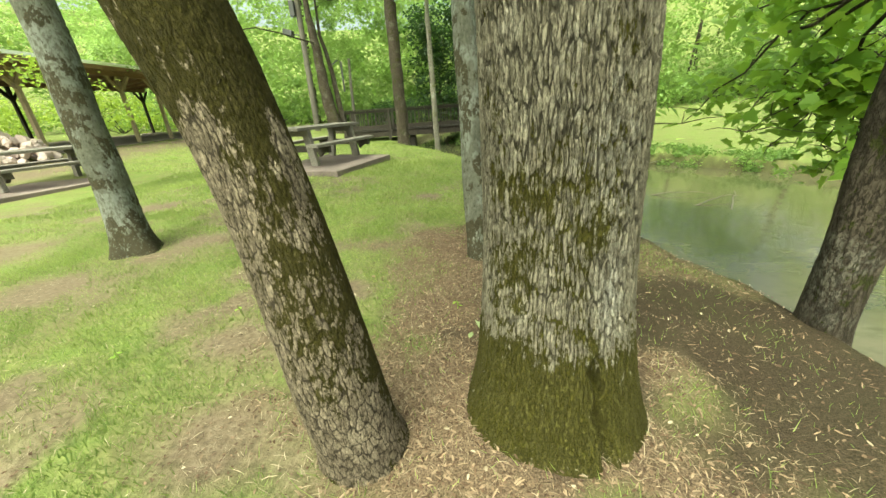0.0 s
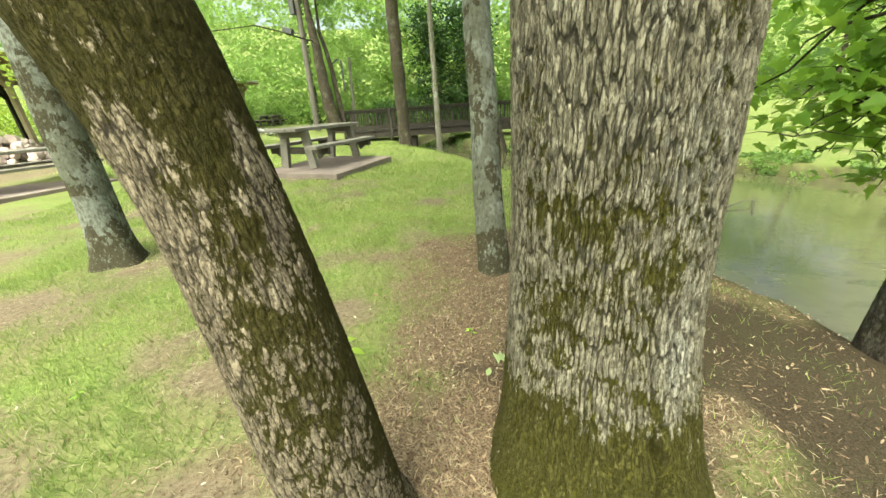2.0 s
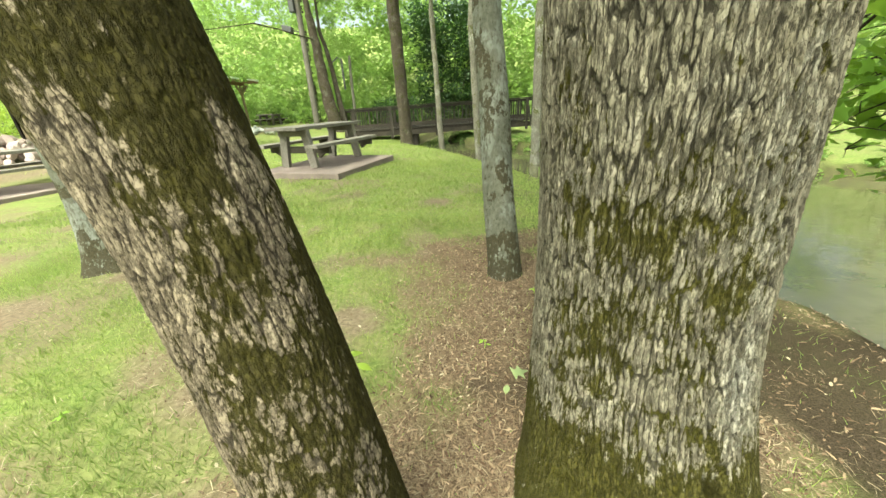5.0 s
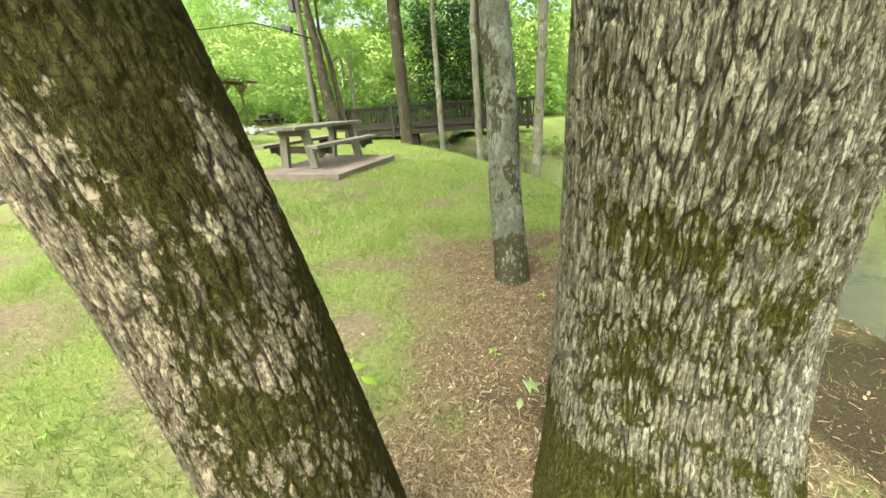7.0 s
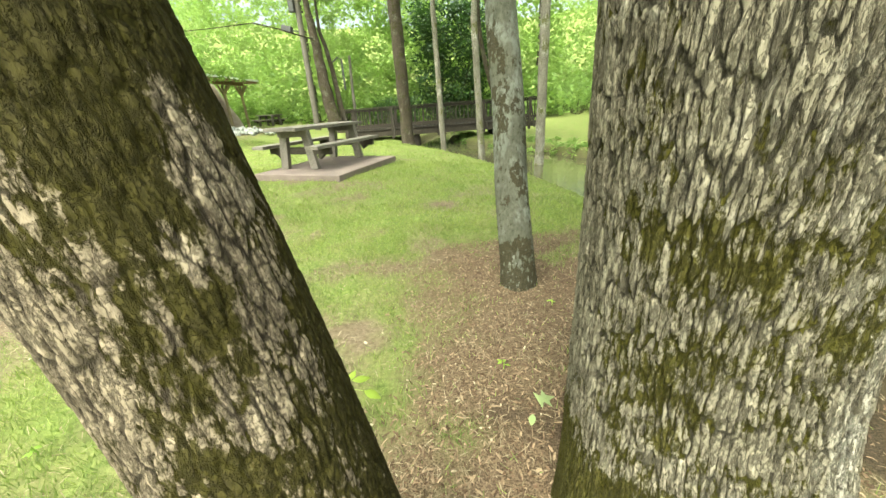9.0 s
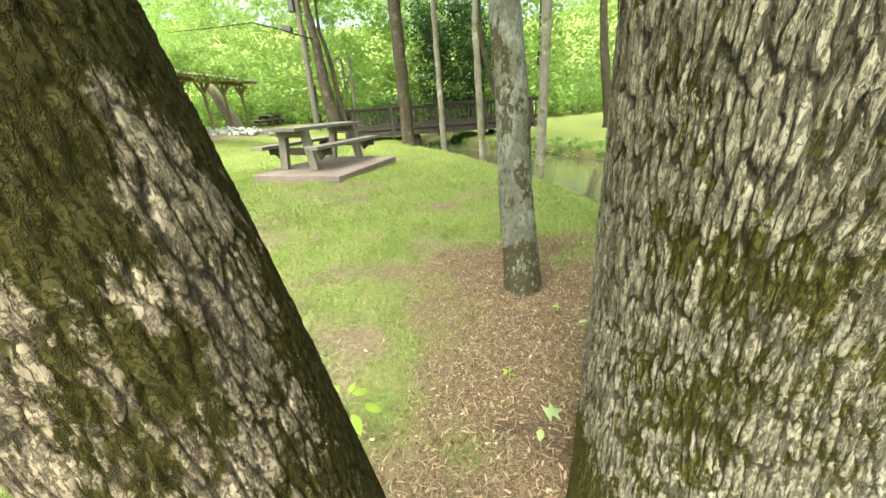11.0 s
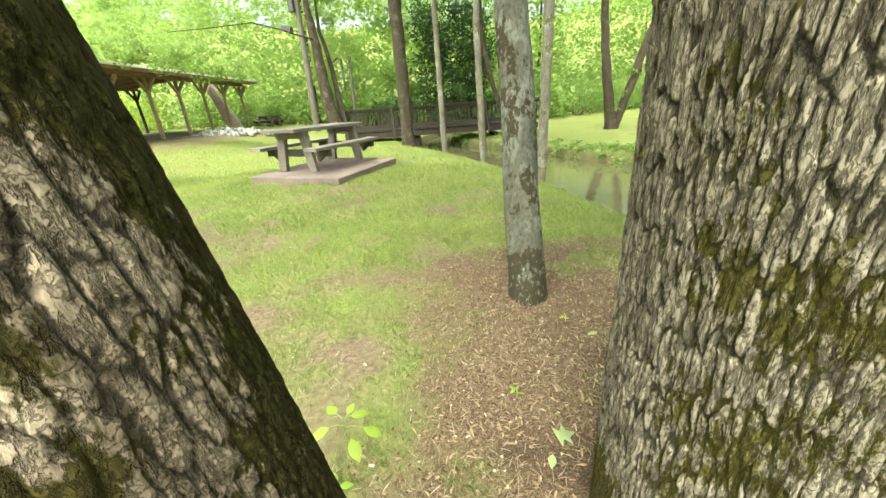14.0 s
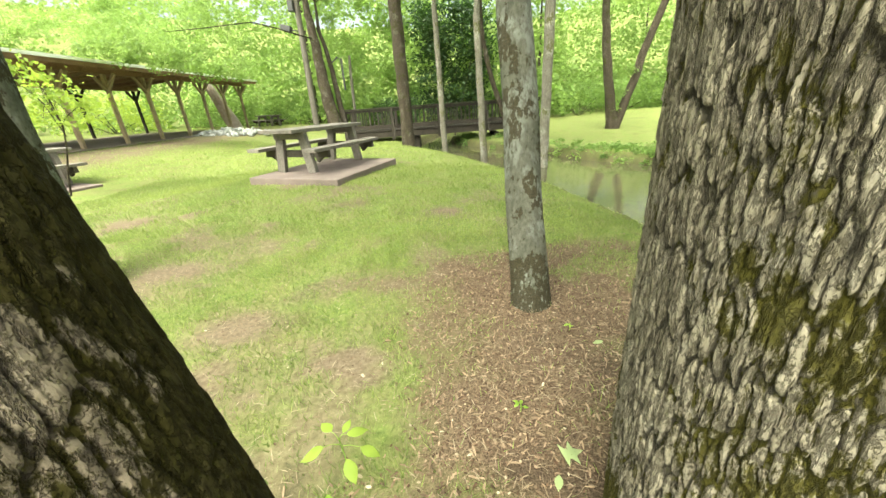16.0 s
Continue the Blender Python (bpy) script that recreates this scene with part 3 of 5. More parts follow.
def lobed_leaves(name, centres, sizes, tones, mat, seed):
    """Broad drooping leaves with five points, folded at the midrib, each of eight faces."""
    g = np.random.default_rng(seed)
    n = len(centres)
    half = np.array([(0.0, 0.0), (0.1, 0.2), (0.02, 0.42), (0.3, 0.34), (0.5, 0.52), (0.58, 0.24), (0.8, 0.17), (1.0, 0.0)])
    d = g.normal(size=(n, 3)) * (1, 1, 0.35) - (0, 0, 0.45)
    d /= np.linalg.norm(d, axis=1, keepdims=True)
    s = np.cross(d, g.normal(size=(n, 3)) * 0.3 + (0, 0, 1.0))
    s /= np.linalg.norm(s, axis=1, keepdims=True) + 1e-9
    up = np.cross(s, d)
    size = np.asarray(sizes, float)[:, None]
    c = np.asarray(centres, float) - d * size * 0.5
    fold = g.uniform(-0.1, 0.35, (n, 1))
    v = []
    for side in (1, -1):
        for a, w in half:
            v.append(c + size * (d * a + s * (side * w) + up * (fold * w - 0.18 * a * a)))
    v.append(c + size * (d * 0.45 - up * 0.03))
    v = np.stack(v, 1).reshape(-1, 3)
    q = np.arange(n)[:, None] * 17
    f = [q + (16, k, k + 1) for k in range(7)] + [q + (16, 9 + k, 8 + k) for k in range(7)]
    return np_mesh(name, v, np.concatenate(f), mat, True, {"tone": np.repeat(np.clip(tones, 0, 1), 17)})


def clumps(rng, centres, radii, per, flat=0.65):
    """Leaf places in ragged clumps: mostly near each clump's skin, thin below."""
    out, own = [], []
    for k, (c, r) in enumerate(zip(centres, radii)):
        d = rng.normal(size=(per, 3))
        d /= np.linalg.norm(d, axis=1, keepdims=True)
        q = d * (r * rng.uniform(0.35, 1.1, (per, 1))) * (1, 1, flat)
        out.append(np.asarray(c) + q)
        own.append(np.full(per, k))
    return np.concatenate(out), np.concatenate(own)


def crown_part(parent, centres, radii, per, leaf, mat, seed, tone=0.5, label=""):
    rng = np.random.default_rng(seed)
    pts, own = clumps(rng, centres, radii, per)
    t = rng.uniform(-0.28, 0.28, len(centres))[own] + tone + rng.uniform(-0.2, 0.2, len(pts))
    return part(parent, "crown", leaves_mesh("crown", pts, leaf * rng.uniform(0.6, 1.35, len(pts)), t, mat, seed), label)


def limb_path(rng, a, b, n=6, sag=0.15):
    a, b = np.array(a, float), np.array(b, float)
    q = np.linspace(0, 1, n)[:, None]
    p = a + (b - a) * q + rng.normal(size=(n, 3)) * sag * 0.25 * np.sin(q * np.pi)
    p[:, 2] += sag * np.sin(q[:, 0] * np.pi)
    return p


def upper_tree(parent, rng, top, r0, bark, leafmat, reach, height, n_limb, seed, per=60, leaf=0.13, tone=0.5, low=0.35):
    """The trunk's head: limbs from the point top upwards, and a ragged crown of leaf clumps round their ends."""
    pieces, cs, rs = [], [], []
    top = np.array(top, float)
    lead = limb_path(rng, top, top + (rng.normal() * 0.3, rng.normal() * 0.3, height), 8, 0.1)
    pieces.append(tube(lead, np.linspace(r0, r0 * 0.15, 8), 10))
    for k in range(n_limb):
        h = low + (0.95 - low) * k / max(1, n_limb - 1)
        start = top + (lead[-1] - top) * h
        a = k * 2.4 + rng.uniform(-0.4, 0.4)
        out = reach * (1.1 - 0.55 * h) * rng.uniform(0.75, 1.15)
        end = start + (math.cos(a) * out, math.sin(a) * out, height * 0.18 * rng.uniform(0.6, 1.5))
        p = limb_path(rng, start, end, 6, 0.2)
        pieces.append(tube(p, np.linspace(r0 * 0.4, 0.012, 6), 6))
        for q in (2, 3, 4, 5):
            for _ in range(2):
                cs.append(p[q] + rng.normal(size=3) * reach * 0.14)
                rs.append(reach * rng.uniform(0.16, 0.3))
    v, f = joined(pieces)
    part(parent, "limb", np_mesh("limb", v, f, bark, True, {"plate": np.full(len(v), 0.4), "deep": np.zeros(len(v)), "moss": np.full(len(v), 0.2), "lichen": np.full(len(v), 0.2)}))
    crown_part(parent, cs, rs, per, leaf, leafmat, seed, tone)

# ---- the two great trunks beside the path ----
def cubic(cx, cy, stop):
    """An axis whose x and y follow cubics in z up to stop, straight on above."""
    def axis(z):
        q = np.clip(z, -0.2, stop)
        e = np.maximum(np.asarray(z) - stop, 0)
        return tuple(c[0] + c[1] * q + c[2] * q ** 2 + c[3] * q ** 3 + e * (c[1] + 2 * c[2] * stop + 3 * c[3] * stop ** 2) for c in (cx, cy))
    return axis


def oak_masks(x, y, z, a):
    n, n2 = vnoise(x, y, z, 0.2, 51, 4), vnoise(x, y, z, 0.07, 52, 3)
    zz = z + 0.22 * (n - 0.5)
    moss = 0.03 + 1.3 * (1 - sstep(0.22, 0.5, zz)) + 0.4 * (1 - sstep(0.45, 1.15, zz)) + 1.1 * (n - 0.5) + 0.4 * (n2 - 0.5)
    moss = moss + 0.5 * spot(a, zz, 228, 1.08, 24, 0.09) + 0.4 * spot(a, zz, 262, 1.12, 26, 0.16) + 0.45 * spot(a, z, 202, 1.14, 3, 0.04) + 0.35 * spot(a, zz, 222, 0.82, 16, 0.2) + 0.3 * spot(a, zz, 280, 0.95, 22, 0.12)
    white = spot(a, zz, 290, 0.64, 11, 0.15) + 0.55 * spot(a, zz, 284, 1.1, 16, 0.3)
    moss = moss - 0.6 * spot(a, zz, 290, 0.62, 11, 0.14) - 0.5 * spot(a, z, 183, 0.75, 16, 0.4)
    lichen = 0.95 * white + 0.3 * sstep(0.58, 0.7, n2)
    return moss, lichen * (1 - np.clip(moss, 0, 1) * 0.7)


big = thing("oak_tree", (0.498, 1.276, 0.0), "massive old tree with deeply furrowed grey bark and mossy foot", "tree")
big_axis = cubic((0.498, 0.106, -0.122, 0.031), (1.276, 0.647, -0.540, 0.1486), 1.6)


def big_radius(z, a):
    q = np.clip(z, 0, 1.6)
    foot = 0.025 * np.exp(-np.maximum(z, 0) / 0.07) * (0.35 + 0.65 * np.cos(3 * a + 1.2) ** 2) + 0.05 * spot(a, z, 200, 0.02, 24, 0.09)
    hole = 0.1 * np.exp(-(((np.mod(a, 2 * np.pi) - 4.88 - 0.3 * np.maximum(0.45 - z, 0) + 0.03 * np.sin(40 * z)) / 0.055) ** 2)) * sstep(-0.05, 0.1, z) * (1 - sstep(0.36, 0.44, z))
    slit = 0.035 * np.exp(-(((np.mod(a, 2 * np.pi) - 4.83) / 0.03) ** 2)) * sstep(0.44, 0.5, z) * (1 - sstep(0.6, 0.68, z))
    return 0.4077 - 0.1403 * q + 0.0983 * q ** 2 - 0.0247 * q ** 3 + foot - hole - slit


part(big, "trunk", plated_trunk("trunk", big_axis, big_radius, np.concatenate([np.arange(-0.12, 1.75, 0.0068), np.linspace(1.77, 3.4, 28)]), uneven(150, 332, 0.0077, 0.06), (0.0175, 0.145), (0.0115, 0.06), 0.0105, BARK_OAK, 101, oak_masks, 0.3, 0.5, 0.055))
rng = np.random.default_rng(11)
tx, ty = big_axis(np.array(3.35))
upper_tree(big, rng, (float(tx), float(ty), 3.3), 0.3, BARK_FAR, LEAF_NEAR, 4.6, 8.0, 9, 201, 52, 0.21)


def lean_masks(x, y, z, a):
    n, n2 = vnoise(x, y, z * 0.6, 0.1, 61, 4), vnoise(x, y, z * 0.7, 0.05, 62, 3)
    w = np.mod(np.degrees(a) + 20, 360) - 20
    w = np.where(w < 100, w + 360, w)
    zz = z + 0.08 * (n - 0.5)
    moss = 0.48 + 1.5 * (n - 0.5) + 0.9 * (n2 - 0.5) - 0.3 * (1 - sstep(0.35, 0.6, zz)) - 0.35 * (1 - sstep(255, 285, w))
    moss = moss + 0.78 * sstep(1.34, 1.46, zz) + (0.42 * sstep(335, 362, w) + 0.4 * sstep(358, 374, w)) * sstep(0.05, 0.4, z) + 0.4 * (1 - sstep(0.0, 0.08, zz))
    for a0, z0, da, dz, k in ((316, 1.36, 18, 0.07, 0.8), (327, 1.3, 7, 0.04, 0.6), (319, 1.19, 11, 0.05, 0.6), (296, 1.02, 14, 0.05, 0.45), (352, 1.24, 9, 0.035, 0.6), (312, 0.8, 22, 0.07, 0.35),
                              (346, 1.31, 17, 0.11, -0.6), (347, 1.37, 8, 0.05, -0.6), (357, 1.3, 7, 0.03, -0.7), (322, 1.26, 6, 0.035, -0.9), (313, 1.07, 11, 0.04, -0.6), (257, 1.25, 22, 0.2, -0.3), (305, 0.24, 34, 0.2, -0.6), (18, 1.26, 9, 0.04, -0.5)):
        moss = moss + k * spot(a, zz, a0, z0, da, dz)
    pale = 0.25 * sstep(0.5, 0.62, n2)
    for a0, z0, da, dz, k in ((346, 1.31, 15, 0.09, 0.45), (347, 1.37, 7, 0.05, 0.5), (322, 1.26, 5, 0.03, 1.0), (313, 1.07, 10, 0.035, 0.7), (357, 1.29, 6, 0.025, 0.8), (305, 0.24, 30, 0.18, 0.8)):
        pale = pale + k * spot(a, zz, a0, z0, da, dz)
    return moss, pale * (1 - 0.6 * np.clip(moss, 0, 1))


lean = thing("leaning_tree", (-0.411, 1.086, 0.0), "slightly leaning tree with dark blotched blocky bark and moss", "tree")
lean_axis = cubic((-0.411, -0.0518, -0.056, -0.0055), (1.0864, -0.2935, 0.3679, -0.1287), 1.55)


def lean_radius(z, a):
    q = np.clip(z, 0, 1.55)
    return 0.1628 + 0.0458 * q - 0.1215 * q ** 2 + 0.0531 * q ** 3 - 0.015 * np.clip(z - 1.55, 0, 2) + 0.05 * np.exp(-np.maximum(z, 0) / 0.1)


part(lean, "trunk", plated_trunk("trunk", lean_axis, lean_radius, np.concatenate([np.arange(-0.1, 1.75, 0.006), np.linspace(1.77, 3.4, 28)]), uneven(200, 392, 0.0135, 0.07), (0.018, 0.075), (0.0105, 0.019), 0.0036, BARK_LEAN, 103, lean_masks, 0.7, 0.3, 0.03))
tx, ty = lean_axis(np.array(3.35))
upper_tree(lean, rng, (float(tx), float(ty), 3.3), 0.1, BARK_FAR, LEAF_NEAR, 3.0, 6.0, 7, 203, 40, 0.25)


# ---- other trunks near the path ----
def plain_tree(name, label, x, y, tip, height, r0, r1, mat, seed, around=96, rows=140, plate=(0.05, 0.08), depth=0.004, masks=no_masks, flare=0.25, group="", crown=None, wobble=0.0, base=None):
    """A trunk from the ground up to the given height, its tip moved by tip; crown: reach, height, limbs, leaves a clump, leaf size, material, tone."""
    z0 = float(land(x, y, False)) - 0.12 if base is None else base
    t = thing(name, (x, y, z0 + 0.12), label, "tree", group)

    def axis(z):
        q = (z - z0) / height
        return x + tip[0] * q + wobble * np.sin(q * 5.0 + seed), y + tip[1] * q + wobble * np.cos(q * 4.0 + seed)

    def radius(z, a):
        h = np.maximum(z - z0 - 0.1, 0)
        return r0 + (r1 - r0) * (h / height) + r0 * flare * np.exp(-h / (r0 * 1.2)) * (1 + 0.35 * np.cos(4 * a + seed)) + r0 * 0.05 * np.cos(3 * a + 5 * z)
    part(t, "trunk", trunk_mesh("trunk", axis, radius, z0 + height * np.linspace(0, 1, rows) ** 1.15, around, plate, depth, mat, seed, masks))
    if crown:
        g = np.random.default_rng(seed)
        tx, ty = axis(np.array(z0 + height * 0.97))
        upper_tree(t, g, (float(tx), float(ty), z0 + height * 0.97), r1 * 0.95, mat, crown[5], crown[0], crown[1], crown[2], seed + 1000, crown[3], crown[4], crown[6])
    return t


def grey_masks(x, y, z, a):
    n, n2 = vnoise(x, y, z, 0.11, 71, 4), vnoise(x, y, z, 0.2, 72, 4)
    return sstep(0.5, 0.62, n) * 0.8 + (1 - sstep(0.05, 0.4, z + 0.2 * (n2 - 0.5))) * 0.9, sstep(0.45, 0.6, n2)


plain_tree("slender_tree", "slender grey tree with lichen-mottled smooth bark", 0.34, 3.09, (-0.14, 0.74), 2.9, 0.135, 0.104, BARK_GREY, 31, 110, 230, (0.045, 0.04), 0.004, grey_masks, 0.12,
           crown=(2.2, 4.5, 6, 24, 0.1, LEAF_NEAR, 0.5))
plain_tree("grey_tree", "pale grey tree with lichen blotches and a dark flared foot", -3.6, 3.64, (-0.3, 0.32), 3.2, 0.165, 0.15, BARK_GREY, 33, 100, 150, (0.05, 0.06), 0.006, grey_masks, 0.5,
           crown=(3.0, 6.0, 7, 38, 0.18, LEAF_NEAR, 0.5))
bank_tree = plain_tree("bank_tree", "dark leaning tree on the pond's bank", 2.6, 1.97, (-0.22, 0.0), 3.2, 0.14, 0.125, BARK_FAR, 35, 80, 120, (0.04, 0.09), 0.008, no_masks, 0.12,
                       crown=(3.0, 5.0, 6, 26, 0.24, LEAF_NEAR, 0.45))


def leafy_branches(parent, ends, start, seed, per, leaf, mat, bark, tone=0.5, spread=0.3):
    """Thin boughs with flat sprays of broad leaves."""
    g = np.random.default_rng(seed)
    pieces, pts = [], []
    for e in ends:
        p = limb_path(g, start, e, 8, 0.12)
        pieces.append(tube(p, np.linspace(0.016, 0.003, 8), 5))
        for k in range(per):
            q = g.uniform(0.35, 1.05)
            c = p[min(7, int(q * 7))] + g.normal(size=3) * (spread, spread, spread * 0.4)
            pts.append(c)
        for k in range(6):
            s = p[g.integers(3, 8)]
            tw = limb_path(g, s, s + g.normal(size=3) * (spread * 1.2, spread * 1.2, spread * 0.35), 4, 0.03)
            pieces.append(tube(tw, np.linspace(0.005, 0.0015, 4), 4))
    v, f = joined(pieces)
    part(parent, "branch", np_mesh("branch", v, f, bark, True, {"plate": np.full(len(v), 0.3)}))
    pts = np.array(pts)
    part(parent, "foliage", lobed_leaves("foliage", pts, leaf * g.uniform(0.6, 1.35, len(pts)), tone + g.uniform(-0.45, 0.3, len(pts)), mat, seed))


leafy_branches(bank_tree, [(2.7, 4.1, 1.1), (3.15, 4.1, 1.5), (3.6, 3.9, 1.75), (3.95, 4.0, 0.8), (4.5, 4.0, 0.6), (4.45, 4.0, 1.15), (2.8, 4.0, 1.95), (3.45, 4.2, 1.1), (4.4, 3.9, 1.85), (3.3, 3.8, 2.2)], (2.42, 2.05, 2.0), 77, 62, 0.125, LEAF_NEAR, BARK_FAR, 0.6, 0.24)

leafy_branches(bank_tree, [(2.45, 2.9, 1.1), (2.6, 3.0, 1.35), (2.85, 3.1, 0.95), (3.3, 3.1, 0.95), (3.0, 3.2, 1.15), (3.5, 3.1, 1.2), (3.3, 3.0, 0.72), (3.6, 3.2, 0.6)], (3.2, 2.5, 1.55), 79, 70, 0.115, LEAF_NEAR, BARK_FAR, 0.5, 0.14)
v, f = tube([(2.44, 2.02, 1.9), (2.75, 2.2, 1.86), (3.05, 2.4, 1.7), (3.2, 2.5, 1.55)], [0.03, 0.025, 0.02, 0.016], 7)
part(bank_tree, "branch", np_mesh("branch", v, f, BARK_FAR, True, {"plate": np.full(len(v), 0.3)}))

# trees at the creek and beyond
FAR_TREE = (2.6, 5.0, 7, 45, 0.2, LEAF_WOODS, 0.6)
plain_tree("creek_tree", "brown tree trunk beside the wooden footbridge", -1.6, 14.3, (-0.15, 0.3), 5.0, 0.22, 0.21, BARK_FAR, 41, 60, 120, (0.06, 0.14), 0.012, no_masks, 0.35, "trees by the creek", FAR_TREE)
plain_tree("creek_tree", "thin pale tree standing at the water's edge", -0.24, 14.0, (-0.18, 0.2), 5.0, 0.105, 0.085, BARK_PALE, 42, 40, 90, (0.05, 0.07), 0.005, no_masks, 0.2, "trees by the creek", FAR_TREE)
plain_tree("creek_tree", "thin pale tree standing at the water's edge", 0.96, 11.7, (-0.22, 0.2), 4.2, 0.105, 0.09, BARK_PALE, 43, 40, 90, (0.05, 0.07), 0.005, no_masks, 0.2, "trees by the creek", FAR_TREE, base=-0.6)
plain_tree("creek_tree", "scaly brown tree standing at the water's edge", 2.47, 10.6, (-0.06, 0.1), 4.2, 0.125, 0.12, BARK_PALE, 44, 50, 100, (0.05, 0.09), 0.008, no_masks, 0.2, "trees by the creek", FAR_TREE, base=-0.6)
plain_tree("crooked_tree", "dark crooked tree leaning beside the creek", 2.15, 13.6, (-1.1, 0.0), 4.5, 0.1, 0.07, BARK_FAR, 45, 36, 70, (0.05, 0.1), 0.006, no_masks, 0.2, "trees by the creek", (1.8, 3.5, 5, 40, 0.2, LEAF_WOODS, 0.6), 0.12)
fork = plain_tree("forked_tree", "forked dark tree with ivy on the far lawn", 7.6, 17.9, (-1.0, 0), 5.6, 0.24, 0.13, BARK_FAR, 46, 48, 90, (0.06, 0.14), 0.012, no_masks, 0.3, "", (3.2, 5.0, 7, 60, 0.22, LEAF_WOODS, 0.7), 0.06)
g = np.random.default_rng(5)
v, f = tube(limb_path(g, (7.75, 17.85, 0.0), (9.3, 17.9, 5.6), 9, 0.1), np.linspace(0.2, 0.14, 9), 14)
part(fork, "stem", np_mesh("stem", v, f, BARK_FAR, True, {"plate": vnoise(v[:, 0], v[:, 1], v[:, 2], 0.15, 4)}))
crown_part(fork, [(7.6, 17.8, 0.9), (7.7, 17.7, 1.6), (7.4, 17.8, 2.2), (8.1, 17.7, 2.4)], [0.3, 0.35, 0.3, 0.3], 120, 0.1, LEAF_WOODS, 9, 0.4)
left_maple = plain_tree("maple_tree", "large leaning tree with a thick dark trunk and bright spring leaves", -6.9, 23.7, (-0.9, 0), 6.5, 0.42, 0.2, BARK_FAR, 47, 60, 110, (0.08, 0.18), 0.016, no_masks, 0.35, "",
                        (3.5, 5.0, 7, 60, 0.24, LEAF_WOODS, 0.7), 0.1)
plain_tree("young_trunk", "slim dark trunk beside the large leaning tree", -6.4, 24.3, (-1.1, 0.2), 6.0, 0.2, 0.1, BARK_FAR, 48, 36, 70, (0.06, 0.12), 0.01, no_masks, 0.3, "", (2.0, 4.0, 5, 40, 0.22, LEAF_WOODS, 0.6), 0.1)
rngm = np.random.default_rng(71)
cs = [(rngm.uniform(-22, -6.5), rngm.uniform(19, 26), 0) for _ in range(150)]
cs = [(x, y if x < -10.5 else y + 6.0, 4.3 + 0.06 * abs(x + 8) ** 1.2 + abs(rngm.normal()) * 2.6) for x, y, _ in cs]
crown_part(left_maple, cs, rngm.uniform(0.5, 1.1, 150), 130, 0.17, LEAF_WOODS, 72, 0.8)
hang = [(-7.2 - 5.2 * q + rngm.normal() * 0.35, 14.5 + rngm.normal() * 0.6, 2.45 + 1.2 * q + abs(rngm.normal()) * 0.5) for q in rngm.uniform(0, 1, 90)]
crown_part(left_maple, hang, rngm.uniform(0.2, 0.5, 90), 60, 0.13, LEAF_WOODS, 73, 0.55)
pieces = [tube(limb_path(rngm, (-7.6, 23.7, 5.2), e, 7, 0.4), np.linspace(0.045, 0.01, 7), 6) for e in ((-9.6, 14.5, 4.1),)]
v, f = joined(pieces)
part(left_maple, "bough", np_mesh("bough", v, f, BARK_FAR, True, {"plate": np.full(len(v), 0.2)}))


# ---- picnic tables on concrete pads ----
def picnic_table(at, turn):
    """A plank table with benches on four splayed legs; at: the middle of its foot."""
    t = thing("picnic_table", (0, 0, 0), "weathered grey plank picnic table with attached benches", "picnic table", "picnic tables")
    def add(name, v, f, mat=WOOD_TABLE, w=0.006, label=""):
        ob = part(t, name, np_mesh(name, v, f, mat), label)
        bevelled(ob, w)
        return ob
    for k in range(3):
        x = -0.245 + 0.245 * k
        add("top_plank", *board((x, -1.12, 0.755), (x, 1.12, 0.755), 0.238, 0.06))
    for y in (-0.78, 0.78):
        add("top_cleat", *board((-0.35, y, 0.665), (0.35, y, 0.665), 0.09, 0.12))
        for s in (-1, 1):
            add("leg", *board((s * 0.36, y + 0.03, 0.0), (s * 0.24, y + 0.03, 0.72), 0.17, 0.09, (0, 1, 0)))
        # bearers and brackets below the benches use the darker copy of the table wood
        add("bench_bearer", *board((-0.72, y + 0.1, 0.34), (0.72, y + 0.1, 0.34), 0.08, 0.13), mat=WOOD_TABLE_DARK)
        for s in (-1, 1):
            add("bench_bracket", *board((s * 0.66, y + 0.1, 0.385), (s * 0.44, y + 0.1, 0.22), 0.075, 0.09), mat=WOOD_TABLE_DARK)
    for s in (-1, 1):
        add("bench_plank", *board((s * 0.62, -1.1, 0.435), (s * 0.62, 1.1, 0.435), 0.27, 0.06))
    t.matrix_basis = pose(*at, 0, 0, turn)
    return t


def pad(at, turn, size=(1.85, 2.35, 0.3)):
    sx, sy, h = size
    v, f = box(-sx / 2, -sy / 2, -h, sx / 2, sy / 2, 0)
    ob = bevelled(new("concrete_pad", np_mesh("concrete_pad", v, f, CONCRETE)), 0.015)
    ob.matrix_basis = pose(*at, 0, 0, turn)
    return tagged(ob, "worn pinkish concrete pad under a picnic table", "concrete pad", "picnic pads", "structure")


table_1 = picnic_table((-2.82, 8.17, 0.33), -19)
pad((-2.6, 7.95, 0.33), -17)
copy_thing(table_1, pose(-9.35, 7.9, 0.1, 0, 0, -20))
pad((-9.2, 7.7, 0.1), -20)
copy_thing(table_1, pose(-13.5, 28.5, 0.46, 0, 0, 60))

